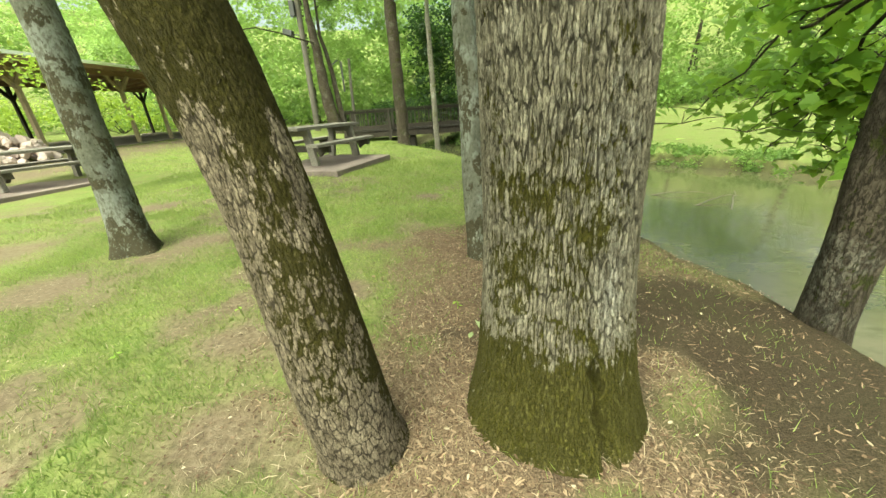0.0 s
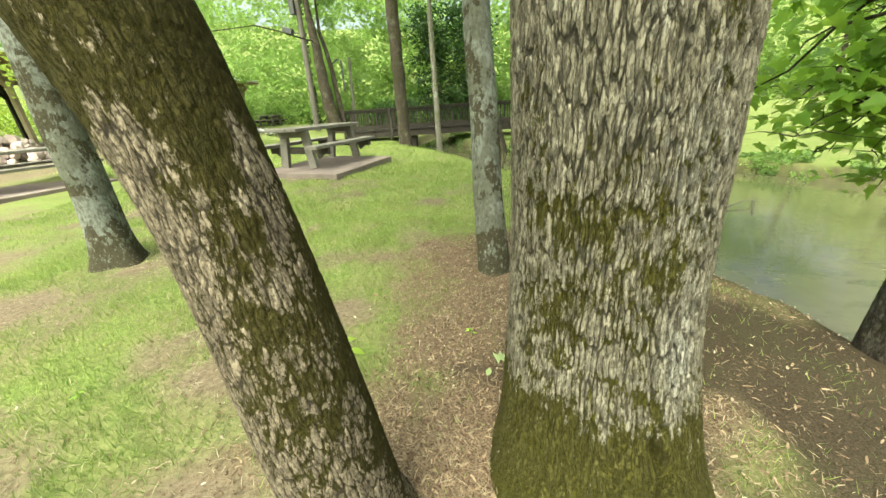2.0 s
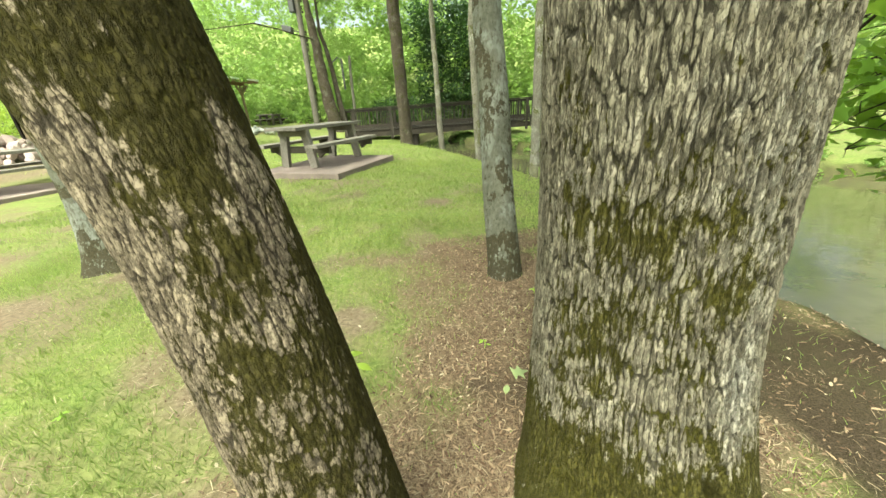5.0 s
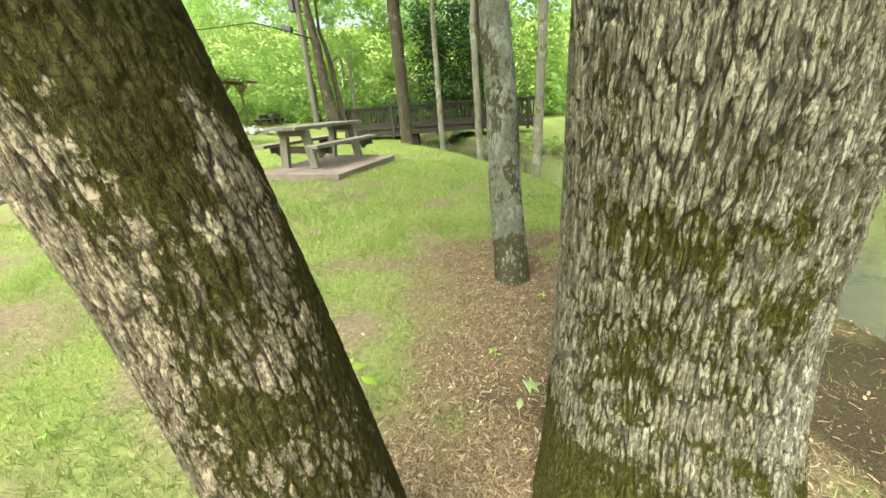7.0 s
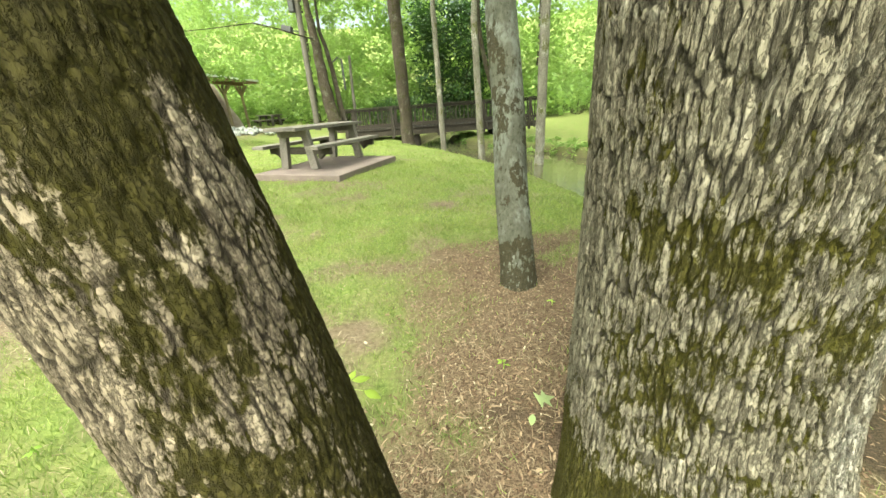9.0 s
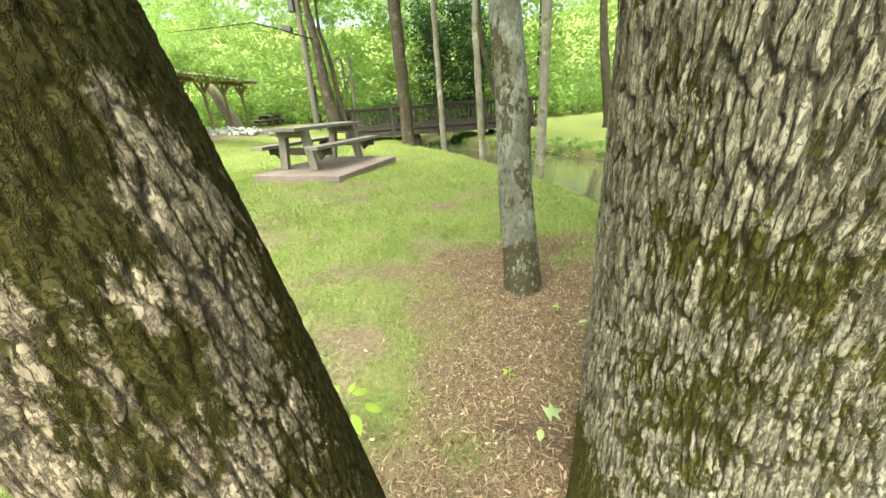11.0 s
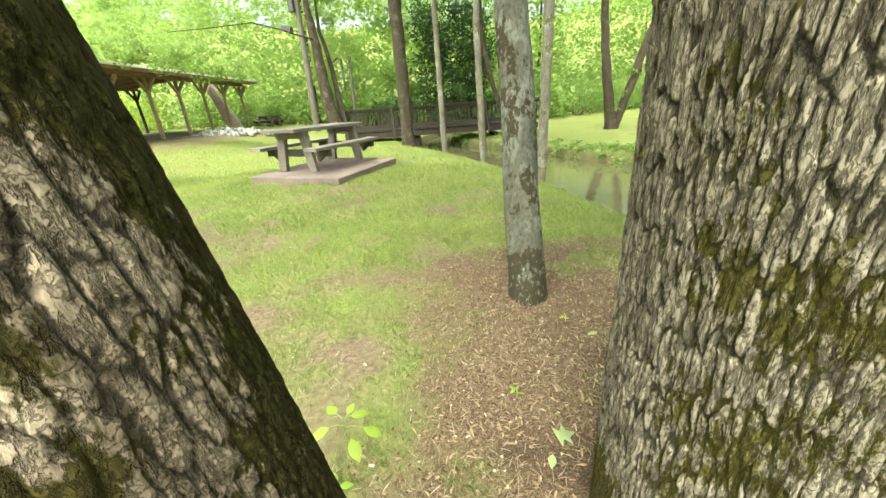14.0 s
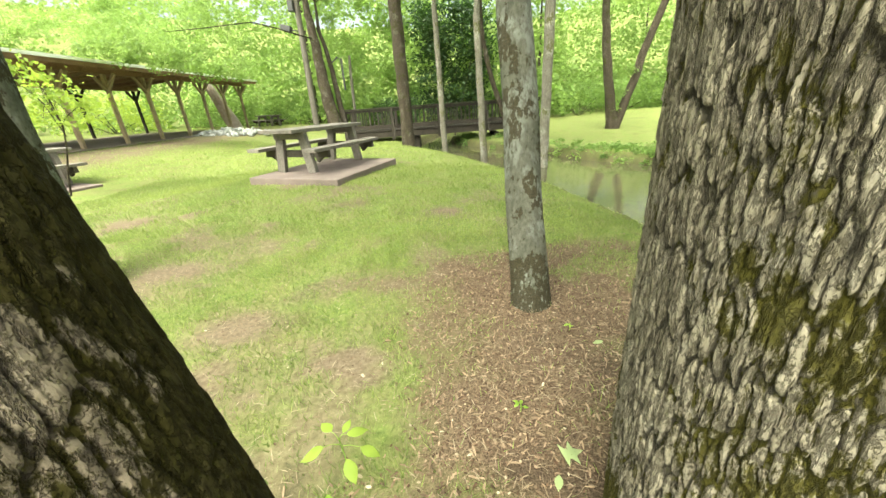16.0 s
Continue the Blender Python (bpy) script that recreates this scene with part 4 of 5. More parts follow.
# ---- footbridge ----
def footbridge():
    b = thing("footbridge", (-0.5, 17.3, 0.3), "dark weathered wooden footbridge with picket railings", "footbridge")
    ang = math.atan2(0.25, 8.0)
    m = pose(-4.6, 16.6, 0.0, 0, 0, math.degrees(ang))
    length, wide = 8.5, 1.7

    def add(name, pieces, mat=WOOD_BRIDGE):
        v, f = joined(pieces)
        v = np.array([m @ Vector(p) for p in v])
        return part(b, name, np_mesh(name, v, f, mat))

    def rise(x):
        return 0.03 + 0.02 * x
    for y in (0.0, wide):
        add("beam", [board((0, y, 0.22 + rise(0)), (length, y, 0.22 + rise(length)), 0.14, 0.22)])
        add("rail", [board((-0.1, y, 1.3 + rise(0)), (length, y, 1.3 + rise(length)), 0.15, 0.045)])
        add("rail", [board((0, y, 1.22 + rise(0)), (length, y, 1.22 + rise(length)), 0.04, 0.1)])
        add("rail", [board((0, y, 0.52 + rise(0)), (length, y, 0.52 + rise(length)), 0.04, 0.09)])
        for k in range(5):
            x = 0.1 + k * 2.02
            add("post", [board((x, y - 0.08, 0.0 + rise(x)), (x, y - 0.08, 1.28 + rise(x)), 0.11, 0.11, (0, 1, 0))])
            if y == 0.0:
                add("brace", [board((x + 0.05, -0.12, 0.95 + rise(x)), (x + 0.12, -0.5, 0.1 + rise(x)), 0.09, 0.05, (1, 0, 0))])
        gap = 0.165 if y == 0.0 else 0.22
        for k in range(int(length / gap)):
            x = 0.18 + k * gap
            add("picket", [board((x, y + 0.04, 0.42 + rise(x)), (x, y + 0.04, 1.24 + rise(x)), 0.04, 0.035, (0, 1, 0))])
    for k in range(int(length / 0.15)):
        x = 0.08 + k * 0.15
        add("deck_plank", [board((x, -0.1, 0.39 + rise(x)), (x, wide + 0.1, 0.39 + rise(x)), 0.14, 0.045)])
    for x in (3.0, 6.6):
        add("pier", [box(x, 0.1, -1.1, x + 0.25, 1.6, 0.15)])


footbridge()


# ---- open pavilion ----
def pavilion():
    p = thing("pavilion", (-16.5, 17, 0.46), "open timber picnic pavilion with white metal roof edge", "pavilion")
    x0, x1, y0, y1, zf, ze = -13.2, -20.0, 9.0, 25.2, 0.5, 3.22
    add = lambda name, pieces, mat: part(p, name, np_mesh(name, *joined(pieces), mat))  # noqa: E731
    add("floor", [box(x1 - 0.5, y0 - 0.5, -0.2, x0 + 0.5, y1 + 0.4, zf)], CONCRETE)
    for x in (x0, x1):
        for k in range(9):
            y = 24.8 - 1.87 * k
            far = x == x1
            if far and k % 2:
                continue
            # the back row takes the bridge's much darker wood colour
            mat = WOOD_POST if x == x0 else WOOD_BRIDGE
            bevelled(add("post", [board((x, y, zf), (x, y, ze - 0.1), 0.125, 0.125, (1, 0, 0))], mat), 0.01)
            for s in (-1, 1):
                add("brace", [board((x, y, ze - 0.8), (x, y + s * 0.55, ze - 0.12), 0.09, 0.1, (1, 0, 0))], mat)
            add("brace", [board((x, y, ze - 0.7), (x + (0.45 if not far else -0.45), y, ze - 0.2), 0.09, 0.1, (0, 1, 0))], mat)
        add("beam", [board((x, y0, ze - 0.06), (x, y1, ze - 0.06), 0.14, 0.24)], WOOD_CEIL)
    mid, rise = (x0 + x1) / 2, 0.5
    for a, b in ((x0 + 0.75, mid), (x1 - 0.75, mid)):
        za, zb = ze - 0.02, ze + rise
        for k in range(14):
            y = y0 + 0.3 + k * (y1 - y0 - 0.6) / 13
            add("rafter", [board((a, y, za - 0.02), (b, y, zb - 0.02), 0.06, 0.14)], WOOD_CEIL)
        add("ceiling", [board((a, (y0 + y1) / 2, za + 0.075), (b, (y0 + y1) / 2, zb + 0.075), y1 - y0 + 0.7, 0.03)], WOOD_CEIL)
        add("roof", [board((a, (y0 + y1) / 2, za + 0.12), (b, (y0 + y1) / 2, zb + 0.12), y1 - y0 + 0.9, 0.05)], WHITE_METAL)
        s = 1 if a > mid else -1
        add("fascia", [board((a + s * 0.03, y0 - 0.4, za + 0.02), (a + s * 0.03, y1 + 0.4, za + 0.02), 0.03, 0.13)], WOOD_CEIL)
        add("gutter", [board((a + s * 0.07, y0 - 0.45, za + 0.14), (a + s * 0.07, y1 + 0.45, za + 0.14), 0.1, 0.1)], WHITE_METAL)
    # chimney of the barbecue at the far end
    g = np.random.default_rng(3)
    ch = [tube([(-14.9, 26.4, 0.2), (-15.1, 26.4, 0.9), (-15.5, 26.4, 1.8), (-16.1, 26.4, 3.3)], [0.5, 0.45, 0.38, 0.3], 12)]
    v, f = joined(ch)
    v = v + 0.08 * (g.random(v.shape) - 0.5)
    part(p, "chimney", np_mesh("chimney", v, f, PINK_STONE), "pinkish stone chimney")


pavilion()


def stone_mesh(seed, size):
    g = random.Random(seed)
    bm = bmesh.new()
    bmesh.ops.create_icosphere(bm, subdivisions=2 if size > 0.12 else 1, radius=size)
    for q in bm.verts:
        q.co *= g.uniform(0.85, 1.12)
        q.co.z *= 0.7
    me = bpy.data.meshes.new("stone")
    bm.to_mesh(me)
    bm.free()
    me.materials.append(PALE_STONE)
    return me


def stone_heap(at, rx, ry, h, count, size, seed, mats, label):
    """A heap of loose stones."""
    heap = thing("stone_heap", at, label, "stone heap")
    g = random.Random(seed)
    kinds = [stone_mesh(seed + k, size) for k in range(6)]
    for me in kinds:
        me.materials[0] = mats
    for k in range(count):
        a, r = g.uniform(0, 6.283), math.sqrt(g.random())
        ob = new("stone", kinds[k % 6])
        ob.parent = heap
        z = h * (1 - r * r) * g.uniform(0.3, 1.0)
        ob.matrix_basis = pose(rx * r * math.cos(a), ry * r * math.sin(a), z, g.uniform(0, 360), g.uniform(0, 360), g.uniform(0, 360)) @ Matrix.Scale(g.uniform(0.6, 1.3), 4)
    return heap


stone_heap((-11.2, 19.6, 0.42), 2.2, 1.1, 0.36, 280, 0.1, 8, PALE_STONE, "low heap of pale whitish stones on the lawn")
stone_heap((-13.0, 10.2, 0.4), 1.3, 1.2, 0.85, 190, 0.15, 9, PINK_STONE, "grey pinkish mound of stones beside the pavilion")


# ---- utility pole ----
def utility_pole():
    t = thing("utility_pole", (-8.5, 24.5, 0.3), "tall grey wooden utility pole with a lamp box", "utility pole")
    v, f = tube([(-8.55, 24.5, 0.1), (-8.5, 24.5, 4), (-8.45, 24.5, 10.5)], [0.2, 0.18, 0.14], 16)
    part(t, "pole", np_mesh("pole", v, f, WOOD_POLE, True))
    v, f = joined([board((-8.6, 24.4, 5.75), (-9.2, 24.4, 5.85), 0.06, 0.06), board((-9.0, 24.4, 5.85), (-9.55, 24.4, 5.98), 0.45, 0.3)])
    bevelled(part(t, "lamp", np_mesh("lamp", v, f, DARK_METAL), "dark metal flood lamp"), 0.03)
    v, f = joined([board((-8.75, 24.3, 6.7), (-8.75, 24.3, 7.5), 0.3, 0.3, (1, 0, 0))])
    bevelled(part(t, "box", np_mesh("box", v, f, DARK_METAL)), 0.03)


utility_pole()
t = thing("lamp_post", (-6.45, 27, 0.3), "slim grey post with a bent dark arm", "post")
v, f = tube([(-6.55, 27, 0.2), (-6.5, 27, 3), (-6.42, 27, 4.7)], [0.11, 0.1, 0.09], 10)
part(t, "pole", np_mesh("pole", v, f, WOOD_POLE, True))
v, f = tube([(-6.95, 26.8, 2.6), (-6.95, 26.8, 4.5), (-7.2, 26.8, 4.6), (-7.9, 26.8, 4.1)], [0.07, 0.07, 0.06, 0.04], 8)
part(t, "arm", np_mesh("arm", v, f, DARK_METAL, True))


# ---- small plants ----
def outline_leaf(shape, size, bend=0.15):
    """A flat leaf with a bent midrib: half-outline points (along, across) mirrored."""
    v, f = [], []
    for a, w in shape:
        v += [(a * size, -w * size, -bend * w * size * 0.3 - bend * a * a * size), (a * size, 0, bend * 0.15 * size - bend * a * a * size), (a * size, w * size, -bend * w * size * 0.3 - bend * a * a * size)]
    for k in range(len(shape) - 1):
        q = 3 * k
        f += [(q, q + 3, q + 4, q + 1), (q + 1, q + 4, q + 5, q + 2)]
    return np.array(v), np.array(f)


OVAL = [(0, 0.0), (0.12, 0.14), (0.3, 0.25), (0.5, 0.27), (0.72, 0.19), (0.9, 0.07), (1.0, 0.0)]
STAR = [(0, 0.03), (0.03, 0.48), (0.22, 0.2), (0.3, 0.22), (0.52, 0.5), (0.56, 0.17), (0.7, 0.1), (1.0, 0.0)]


def seedling(at, leaves, mat, name, label, stem_r=0.0025):
    """A stem with leaves: (height, turn, tilt, out, size)."""
    t = thing(name, at, label, "plant")
    top = max(l[0] for l in leaves)
    pieces = [tube([(0, 0, -0.02), (0.006, 0.004, top * 0.5), (0.0, 0.0, top)], [stem_r * 1.4, stem_r, stem_r * 0.6], 6)]
    vs = []
    for h, turn, tilt, out, size in leaves:
        mm = pose(0, 0, h, 0, 0, turn) @ pose(out, 0, 0.25 * out, 0, tilt, 0)
        tip = mm @ Vector((0, 0, 0))
        pieces.append(tube([(0, 0, h), tuple(tip * 0.5 + Vector((0, 0, h * 0.5 + 0.01))), tuple(tip)], [stem_r * 0.7, stem_r * 0.5, stem_r * 0.4], 5))
        v, f = outline_leaf(OVAL, size)
        vs.append((np.array([mm @ Vector(p) for p in v]), f))
    off = np.array(at)
    v, f = joined(pieces)
    part(t, "stem", np_mesh("stem", v + off, f, LEAF_NEAR, True, {"tone": np.full(len(v), 0.4)}))
    for v, f in vs:
        part(t, "leaf", np_mesh("leaf", v + off, f, mat, True, {"tone": np.full(len(v), 0.7)}))
    return t


seedling((-0.72, 1.86, 0.0), [(0.2, 140, 0, 0.05, 0.08), (0.18, 200, 15, 0.06, 0.1), (0.215, 20, 0, 0.03, 0.085), (0.15, 305, 25, 0.06, 0.095), (0.17, 345, 10, 0.09, 0.085), (0.2, 75, -15, 0.03, 0.06)],
         LEAF_YELLOW, "seedling", "small yellow-green seedling with oval leaves in the grass")
seedling((-0.72, 1.68, 0.0), [(0.06, 120, 0, 0.02, 0.06), (0.05, 250, 10, 0.02, 0.05), (0.07, 10, -5, 0.01, 0.055)], LEAF_NEAR, "seedling", "tiny green seedling in the mulch")
for k, (x, y) in enumerate([(0.05, 2.12), (0.5, 2.75), (0.95, 2.62), (-1.6, 2.2), (-2.1, 1.7)]):
    seedling((x, y, float(land(x, y))), [(0.03 + 0.01 * q, 70 * q + 40 * k, 5, 0.01, 0.032) for q in range(4)], LEAF_NEAR, "weed", "small green weed with round leaves")


def fallen_leaf(x, y, turn, size, shape, mat, label, tone):
    v, f = outline_leaf(shape, size, 0.12)
    ob = new("fallen_leaf", np_mesh("fallen_leaf", v, f, mat, True, {"tone": np.full(len(v), tone)}))
    ob.matrix_basis = pose(x, y, float(land(x, y)) + 0.022, 6, 0, turn)
    return tagged(ob, label, "leaf", "fallen leaves")


fallen_leaf(0.17, 1.87, 15, 0.1, STAR, LEAF_PALE, "pale green star-shaped fallen leaf on mulch", 0.8)
fallen_leaf(0.13, 1.79, 250, 0.06, OVAL, LEAF_PALE, "small green fallen leaf on mulch", 0.7)
fallen_leaf(0.66, 2.62, 190, 0.07, OVAL, LEAF_PALE, "pale green fallen leaf on mulch", 0.6)

stone_heap((0.0, 1.88, 0.0), 0.035, 0.03, 0.02, 7, 0.016, 21, DARK_STONE, "few small dark grey stones lying on the mulch")

# young tree with yellow-green leaves near the pavilion
sap = thing("sapling", (-7.9, 7.8, 0.05), "young thin bent tree with yellow-green leaves", "tree")
g = np.random.default_rng(88)
pieces = [tube([(-7.87, 7.67, -0.05), (-7.72, 7.68, 0.45), (-7.52, 7.7, 0.95), (-7.4, 7.7, 1.35), (-7.45, 7.7, 1.85), (-7.6, 7.7, 2.35)], [0.02, 0.017, 0.014, 0.012, 0.009, 0.006], 7)]
ends = [(-7.7, 7.6, 2.35), (-7.3, 7.5, 2.1), (-6.95, 7.8, 1.7), (-7.6, 7.95, 1.8), (-7.95, 7.4, 2.5), (-7.05, 7.3, 2.0), (-7.7, 7.7, 1.5), (-7.05, 7.6, 1.45), (-8.25, 7.8, 2.3)]
pieces += [tube(limb_path(g, (-7.42, 7.7, 1.15 + 0.1 * k), e, 6, 0.06), np.linspace(0.009, 0.003, 6), 5) for k, e in enumerate(ends)]
v, f = joined(pieces)
part(sap, "trunk", np_mesh("trunk", v, f, BARK_FAR, True, {"plate": np.full(len(v), 0.4)}))
pts = np.concatenate([np.array(e) + g.normal(size=(60, 3)) * (0.24, 0.24, 0.09) for e in ends])
part(sap, "crown", leaves_mesh("crown", pts, 0.125 * g.uniform(0.6, 1.25, len(pts)), g.uniform(0.2, 1, len(pts)), LEAF_YELLOW, 89, 0.65, 0.15))


# ---- woods all round ----
def woods():
    g = np.random.default_rng(500)
    cs, rs, tones = [], [], []
    trunks = []

    def clear(x, y):
        return not (-36 < x < -11 and 4 < y < 30)
    # 80 to 285 degrees: unseen ring behind the camera, added for light and reflections
    # (angles from ahead, clockwise; distance; count; heights)
    for a0, a1, r0, r1, count, h0, h1, s0, s1, tone in ((-75, -8, 31, 50, 1000, 0.0, 15, 1.0, 2.3, 0.7), (-8, 16, 29, 48, 420, 0.0, 14, 1.0, 2.2, 0.7), (16, 80, 40, 58, 800, 0.0, 14, 1.2, 2.6, 0.6),
                                                        (80, 285, 34, 50, 330, 0.0, 13, 1.6, 3.0, 0.5)):
        for _ in range(count):
            a, r = radians(g.uniform(a0, a1)), g.uniform(r0, r1)
            x, y = r * math.sin(a), r * math.cos(a)
            if not clear(x, y):
                continue
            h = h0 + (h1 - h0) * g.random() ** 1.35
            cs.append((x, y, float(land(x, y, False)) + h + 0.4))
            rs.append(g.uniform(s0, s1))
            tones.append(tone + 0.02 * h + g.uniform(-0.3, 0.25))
        for _ in range(int((a1 - a0) / 9)):
            a, r = radians(g.uniform(a0, a1)), g.uniform(r0 - 2, r1)
            x, y = r * math.sin(a), r * math.cos(a)
            bend = g.normal() * 0.8
            if clear(x, y) and not -36 < math.degrees(a) < -24:
                z = float(land(x, y, False))
                trunks.append(tube(limb_path(g, (x, y, z - 0.2), (x + bend, y, z + g.uniform(9, 15)), 6, 0.2), np.linspace(g.uniform(0.12, 0.3), 0.06, 6), 8))
    pts, own = clumps(g, cs, rs, 64, 0.7)
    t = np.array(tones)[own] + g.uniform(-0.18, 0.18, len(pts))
    far = np.hypot(pts[:, 0], pts[:, 1])
    size = np.where(far > 28, 0.41, 0.26) * g.uniform(0.6, 1.3, len(pts))
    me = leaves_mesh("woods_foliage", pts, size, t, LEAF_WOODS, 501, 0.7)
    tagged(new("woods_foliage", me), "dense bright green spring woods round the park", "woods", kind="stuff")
    v, f = joined(trunks)
    me = np_mesh("woods_trunks", v, f, BARK_FAR, True, {"plate": vnoise(v[:, 0], v[:, 1], v[:, 2], 0.4, 3)})
    tagged(new("woods_trunks", me), "many slim dark trunks of the far woods", "woods", kind="stuff")


woods()


def bush(x, y, r, h, count, leaf, mat, seed, tone, label, name="bush"):
    b = thing(name, (x, y, float(land(x, y, False))), label, "bush")
    g = np.random.default_rng(seed)
    z = float(land(x, y, False))
    n = max(6, int(10 * r * h))
    cs = [(x + g.uniform(-r, r), y + g.uniform(-r, r) * 0.6, z + h * g.uniform(0.12, 0.9)) for _ in range(n)]
    pieces = [tube(limb_path(g, (x + g.normal() * 0.1, y, z - 0.1), c, 5, 0.1), np.linspace(0.03, 0.008, 5), 5) for c in cs[:8]]
    v, f = joined(pieces)
    part(b, "stem", np_mesh("stem", v, f, BARK_FAR, True, {"plate": np.full(len(v), 0.3)}))
    crown_part(b, cs, [g.uniform(0.25, 0.5) * min(r, h) for _ in cs], count // n, leaf, mat, seed, tone)


bush(0.6, 28.0, 2.4, 9.0, 9000, 0.26, LEAF_DARK, 601, 0.5, "dark evergreen tree thick with ivy", "ivy_tree")
bush(-3.6, 26.0, 1.6, 1.9, 2500, 0.16, LEAF_DARK, 602, 0.6, "dark rounded evergreen bush")
for k, (x, y, r, h, tn) in enumerate([(-11, 32, 3, 2.4, 0.35), (-14, 31, 2.4, 2.0, 0.45), (-17, 30, 2.5, 2.5, 0.5), (-8.8, 33, 1.8, 2.8, 0.8), (-24, 27, 3, 2.6, 0.9), (-25, 20, 3, 2.4, 0.95), (-24, 14, 3, 2.5, 0.9),
                                      (12, 34, 3.5, 3.0, 0.25), (7, 33, 3, 2.6, 0.2), (17, 36, 3, 2.8, 0.3), (22, 37, 3, 2.8, 0.25), (28, 38, 3.2, 3.0, 0.3), (-5, 31, 2.5, 2.0, 0.4), (3.5, 31, 2.0, 2.2, 0.3)]):
    # shrubs behind the pavilion get paler, yellower leaves in place of missing light
    bush(x, y, r, h, 2600, 0.2, LEAF_YELLOW if x < -22 else LEAF_WOODS, 610 + k, tn, "leafy green shrub at the edge of the woods")


# ---- plants along the far bank ----
def bank_plants():
    g = np.random.default_rng(700)
    pts = []
    line = np.array(BANK_FAR[3:12], float)
    for _ in range(170):
        k = g.integers(0, len(line) - 1)
        p = line[k] + (line[k + 1] - line[k]) * g.random()
        n = np.array([0.75, 0.65]) * g.uniform(-0.25, 0.9)
        x, y = p + n
        pts.append((x, y, max(float(land(x, y, False)), WATER_Z) + 0.05))
    q, own = clumps(g, pts, g.uniform(0.12, 0.3, len(pts)), 36, 0.5)
    me = leaves_mesh("bank_plants", q, 0.1 * g.uniform(0.6, 1.4, len(q)), g.uniform(0.0, 0.7, len(pts))[own], LEAF_WOODS, 701, 0.5, -0.3)
    tagged(new("bank_plants", me), "low green weeds along the pond's far bank", "weeds", kind="stuff")


bank_plants()
for k, (a, b) in enumerate([((4.2, 5.6), (5.3, 6.0)), ((4.6, 5.3), (5.5, 6.4)), ((3.9, 6.4), (4.9, 6.2)), ((5.0, 9.6), (6.6, 9.2))]):
    g = np.random.default_rng(720 + k)
    v, f = tube(limb_path(g, (*a, WATER_Z - 0.01), (*b, WATER_Z + 0.03), 8, 0.06), np.linspace(0.014, 0.004, 8), 6)
    tagged(new("fallen_branch", np_mesh("fallen_branch", v, f, BARK_PALE, True, {"plate": np.full(len(v), 0.6)})), "thin bare branch lying in the pond", "branch", "pond branches")


# ---- grass, mulch and litter ----
def grass():
    g = np.random.default_rng(800)
    vs, tn = [], []
    for x0, x1, y0, y1, per, h, wd in ((-4.6, 2.2, -0.6, 5.0, 4300, 0.04, 0.0048), (-7, 2.2, 5.0, 9.0, 1700, 0.045, 0.008), (-13, 1.6, 9.0, 17.0, 330, 0.05, 0.013), (-9.5, -4.6, -0.6, 5.0, 1200, 0.036, 0.006), (-9.5, 2.6, -4.5, -0.6, 550, 0.04, 0.008)):
        n = int((x1 - x0) * (y1 - y0) * per)
        x, y = g.uniform(x0, x1, n), g.uniform(y0, y1, n)
        thick = vnoise(x, y, None, 0.35, 81, 3)
        keep = (g.random(n) > mulch_at(x, y) * 0.93) & (g.random(n) > np.clip(bare_at(x, y) + 0.7 * worn_at(x, y), 0, 1)) & (pond_distance(x, y) > 0.12) & (g.random(n) < 0.35 + 1.1 * thick) & (g.random(n) > soil_at(x, y))
        x, y, thick = x[keep], y[keep], thick[keep]
        n = len(x)
        hh = h * g.uniform(0.5, 1.5, n) * (0.6 + 0.8 * thick)
        a, b = g.uniform(0, 2 * np.pi, n), g.uniform(0, 2 * np.pi, n)
        z = land(x, y) - 0.004
        dx, dy = np.cos(a) * wd * 0.5, np.sin(a) * wd * 0.5
        ln = hh * g.uniform(0.2, 1.1, n)
        vs.append(np.stack([np.stack([x - dx, y - dy, z], -1), np.stack([x + dx, y + dy, z], -1), np.stack([x + np.cos(b) * ln, y + np.sin(b) * ln, z + hh], -1)], 1))
        # tree shade painted into the near blades' colour; the open lawn beyond made lighter
        near_shade = 0.5 * (1 - sstep(1.6, 3.6, y)) * (1 - sstep(-0.9, -0.2, x))
        tn.append(np.clip(g.normal(0.47, 0.33, n) + 0.16 * sstep(3.5, 6.0, y) - near_shade + 1.3 * (vnoise(x, y, None, 0.8, 83, 2) - 0.5), 0, 1))
    v = np.concatenate(vs)
    me = np_mesh("grass", v.reshape(-1, 3), np.arange(len(v) * 3).reshape(-1, 3), GRASS, False, {"tone": np.repeat(np.concatenate(tn), 3)})
    tagged(new("grass", me), "short mown grass blades of the lawn", "grass", kind="stuff")


grass()


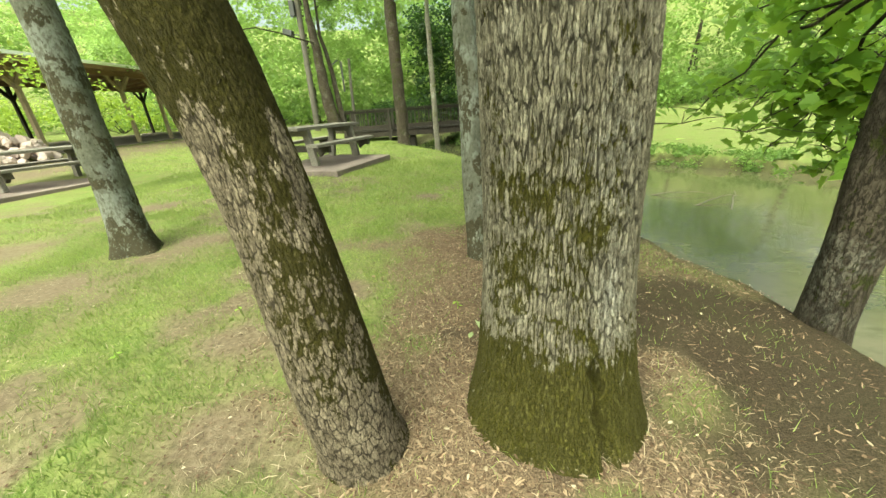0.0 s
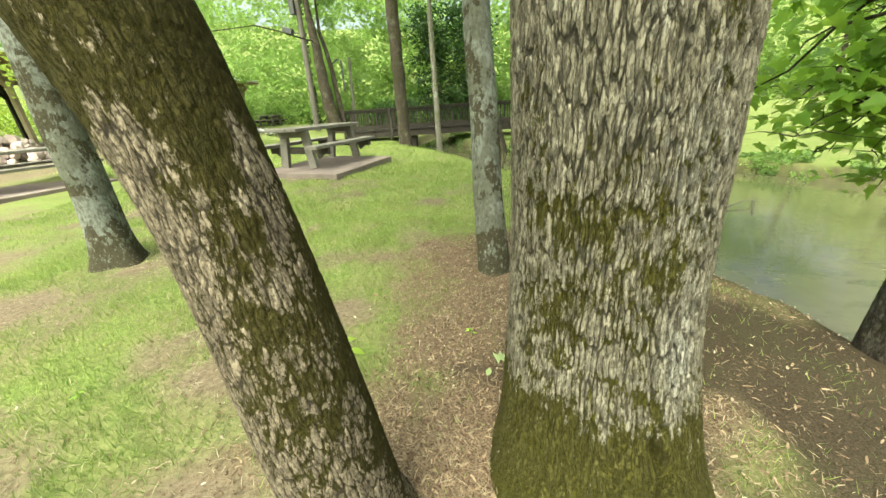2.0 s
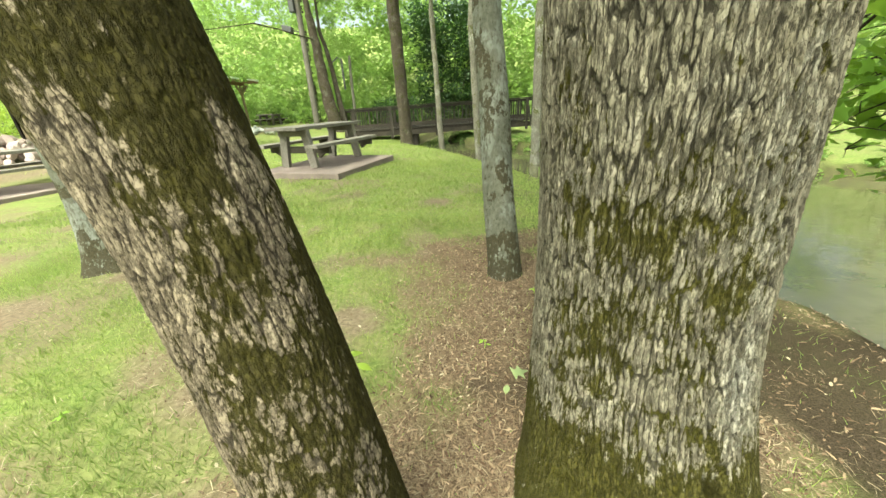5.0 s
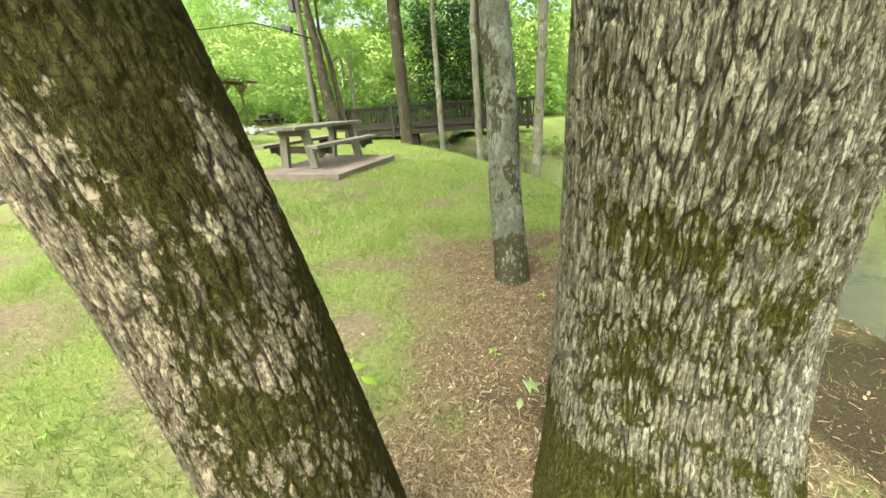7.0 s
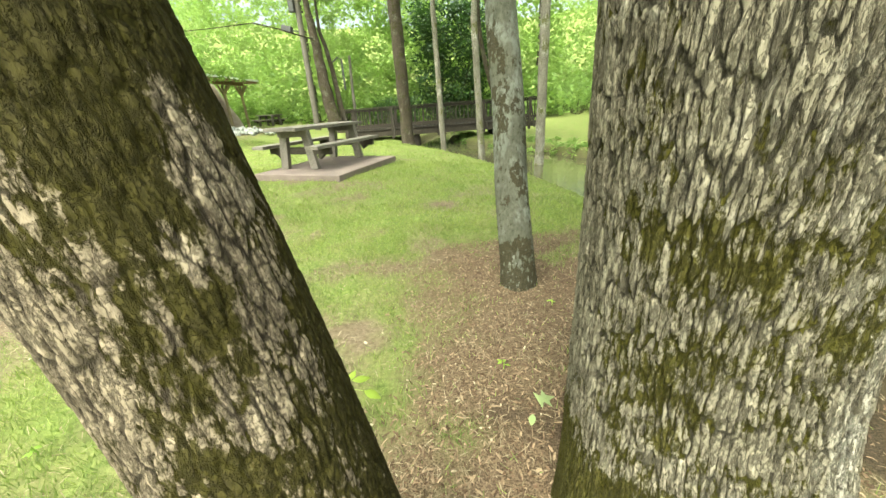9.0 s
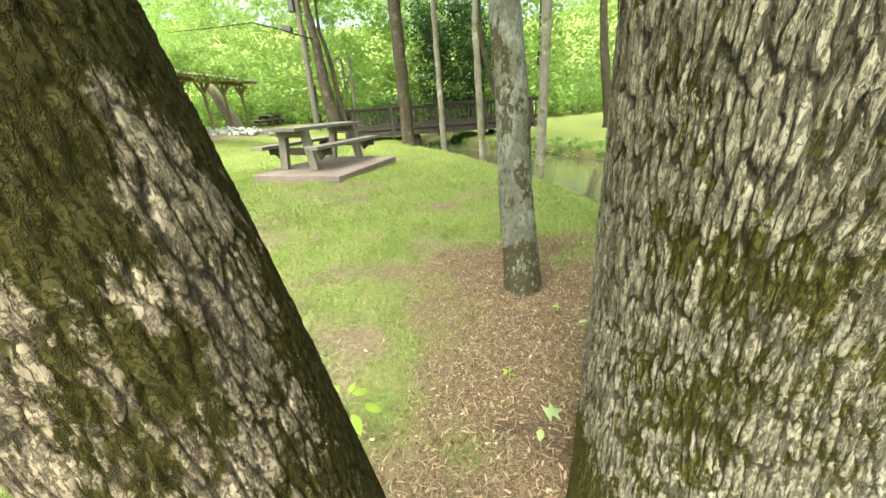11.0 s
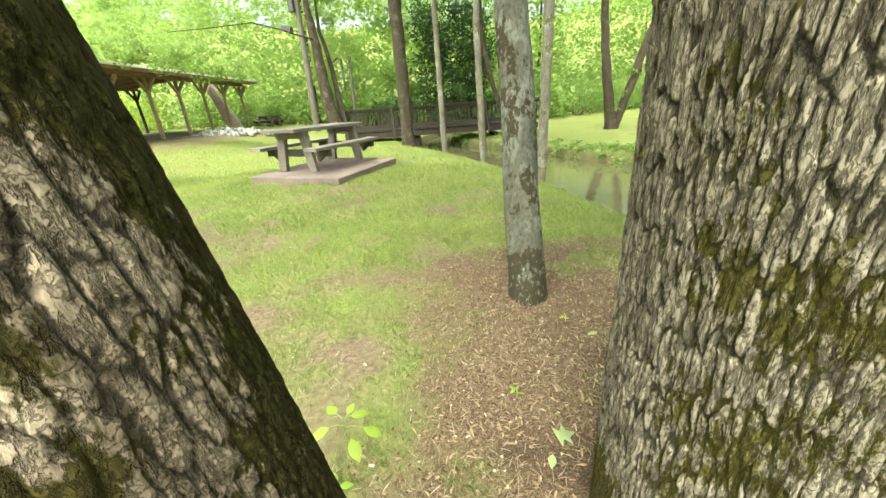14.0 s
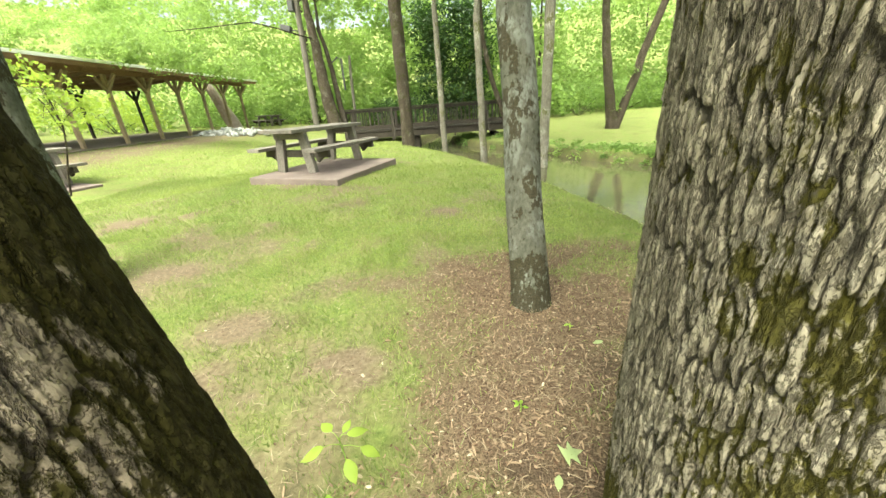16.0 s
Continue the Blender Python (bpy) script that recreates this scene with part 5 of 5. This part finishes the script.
def chips(name, label, mat, n, region, length, width, keep_at, seed, low=0.0, high=1.0, lift=0.006):
    """Loose flat bits on the ground."""
    g = np.random.default_rng(seed)
    x0, x1, y0, y1 = region
    x, y = g.uniform(x0, x1, n), g.uniform(y0, y1, n)
    k = (g.random(n) < keep_at(x, y)) & (pond_distance(x, y) > 0.05)
    x, y = x[k], y[k]
    n = len(x)
    z = land(x, y) + lift * g.uniform(0.2, 1.6, n)
    a = g.uniform(0, 2 * np.pi, n)
    L, W = length * g.uniform(0.35, 1.6, n), width * g.uniform(0.5, 1.6, n)
    tilt = g.normal(0, 0.28, n)
    d = np.stack([np.cos(a) * np.cos(tilt), np.sin(a) * np.cos(tilt), np.sin(tilt)], -1) * L[:, None] / 2
    s = np.stack([-np.sin(a), np.cos(a), g.normal(0, 0.3, n)], -1) * W[:, None] / 2
    c = np.stack([x, y, z], -1)
    bow = np.stack([np.zeros(n), np.zeros(n), L * g.uniform(0.0, 0.14, n)], -1)
    v = np.stack([c - d - s * 0.6, c - d + s * 0.5, c + s + bow, c + d + s * 0.4, c + d - s * 0.6, c - s + bow], 1)
    q = np.arange(n)[:, None] * 6
    f = np.concatenate([q + (0, 5, 2, 1), q + (5, 4, 3, 2)])
    me = np_mesh(name, v.reshape(-1, 3), f, mat, False, {"tone": np.repeat(g.uniform(low, high, n) ** 1.3, 6)})
    return tagged(new(name, me), label, "litter", kind="stuff")


chips("mulch_chips", "loose brown bark mulch round the trunks", CHIPS, 40000, (-1.3, 2.6, 0.25, 4.6), 0.028, 0.0075, lambda x, y: mulch_at(x, y) * (1 - 0.97 * soil_at(x, y)), 900)
chips("dry_clippings", "dry straw-coloured grass clippings on the lawn", FLECKS, 30000, (-4.0, 2.5, 0.2, 6.0), 0.04, 0.0022, lambda x, y: (0.4 + 0.4 * bare_at(x, y) - 0.15 * mulch_at(x, y) + 0.35 * worn_at(x, y)) * (1 - 0.97 * soil_at(x, y)) * (1 - 0.7 * sstep(0.7, 1.2, x)), 901, 0.0, 0.75, 0.022)
chips("straw_bits", "dry tan straw and splinters over the mulch", FLECKS, 26000, (-1.4, 2.4, 0.3, 4.6), 0.034, 0.0026, lambda x, y: np.clip(mulch_at(x, y) * (0.25 + 0.9 * sstep(0.4, 0.65, vnoise(x, y, None, 0.35, 26, 3))) * (1 - soil_at(x, y)) + 0.75 * np.exp(-(((x - 1.2) / 0.3) ** 2 + ((y - 1.15) / 0.4) ** 2)), 0, 1), 904, 0.0, 0.5, 0.016)
chips("pale_litter", "pale fallen petals and wood flecks", FLECKS, 1100, (-3.5, 2.5, 0.4, 6.0), 0.016, 0.01, lambda x, y: 0.35 + 0.5 * mulch_at(x, y), 902, 0.3, 1.0, 0.02)
chips("clay_crumbs", "brown crumbs and dead leaves on bare soil", CHIPS, 27000, (-2.2, 2.5, 0.3, 4.6), 0.012, 0.008, lambda x, y: np.clip(0.5 * bare_at(x, y) + (0.75 - 0.5 * soil_at(x, y)) * mulch_at(x, y), 0, 1), 903, 0.0, 0.55)
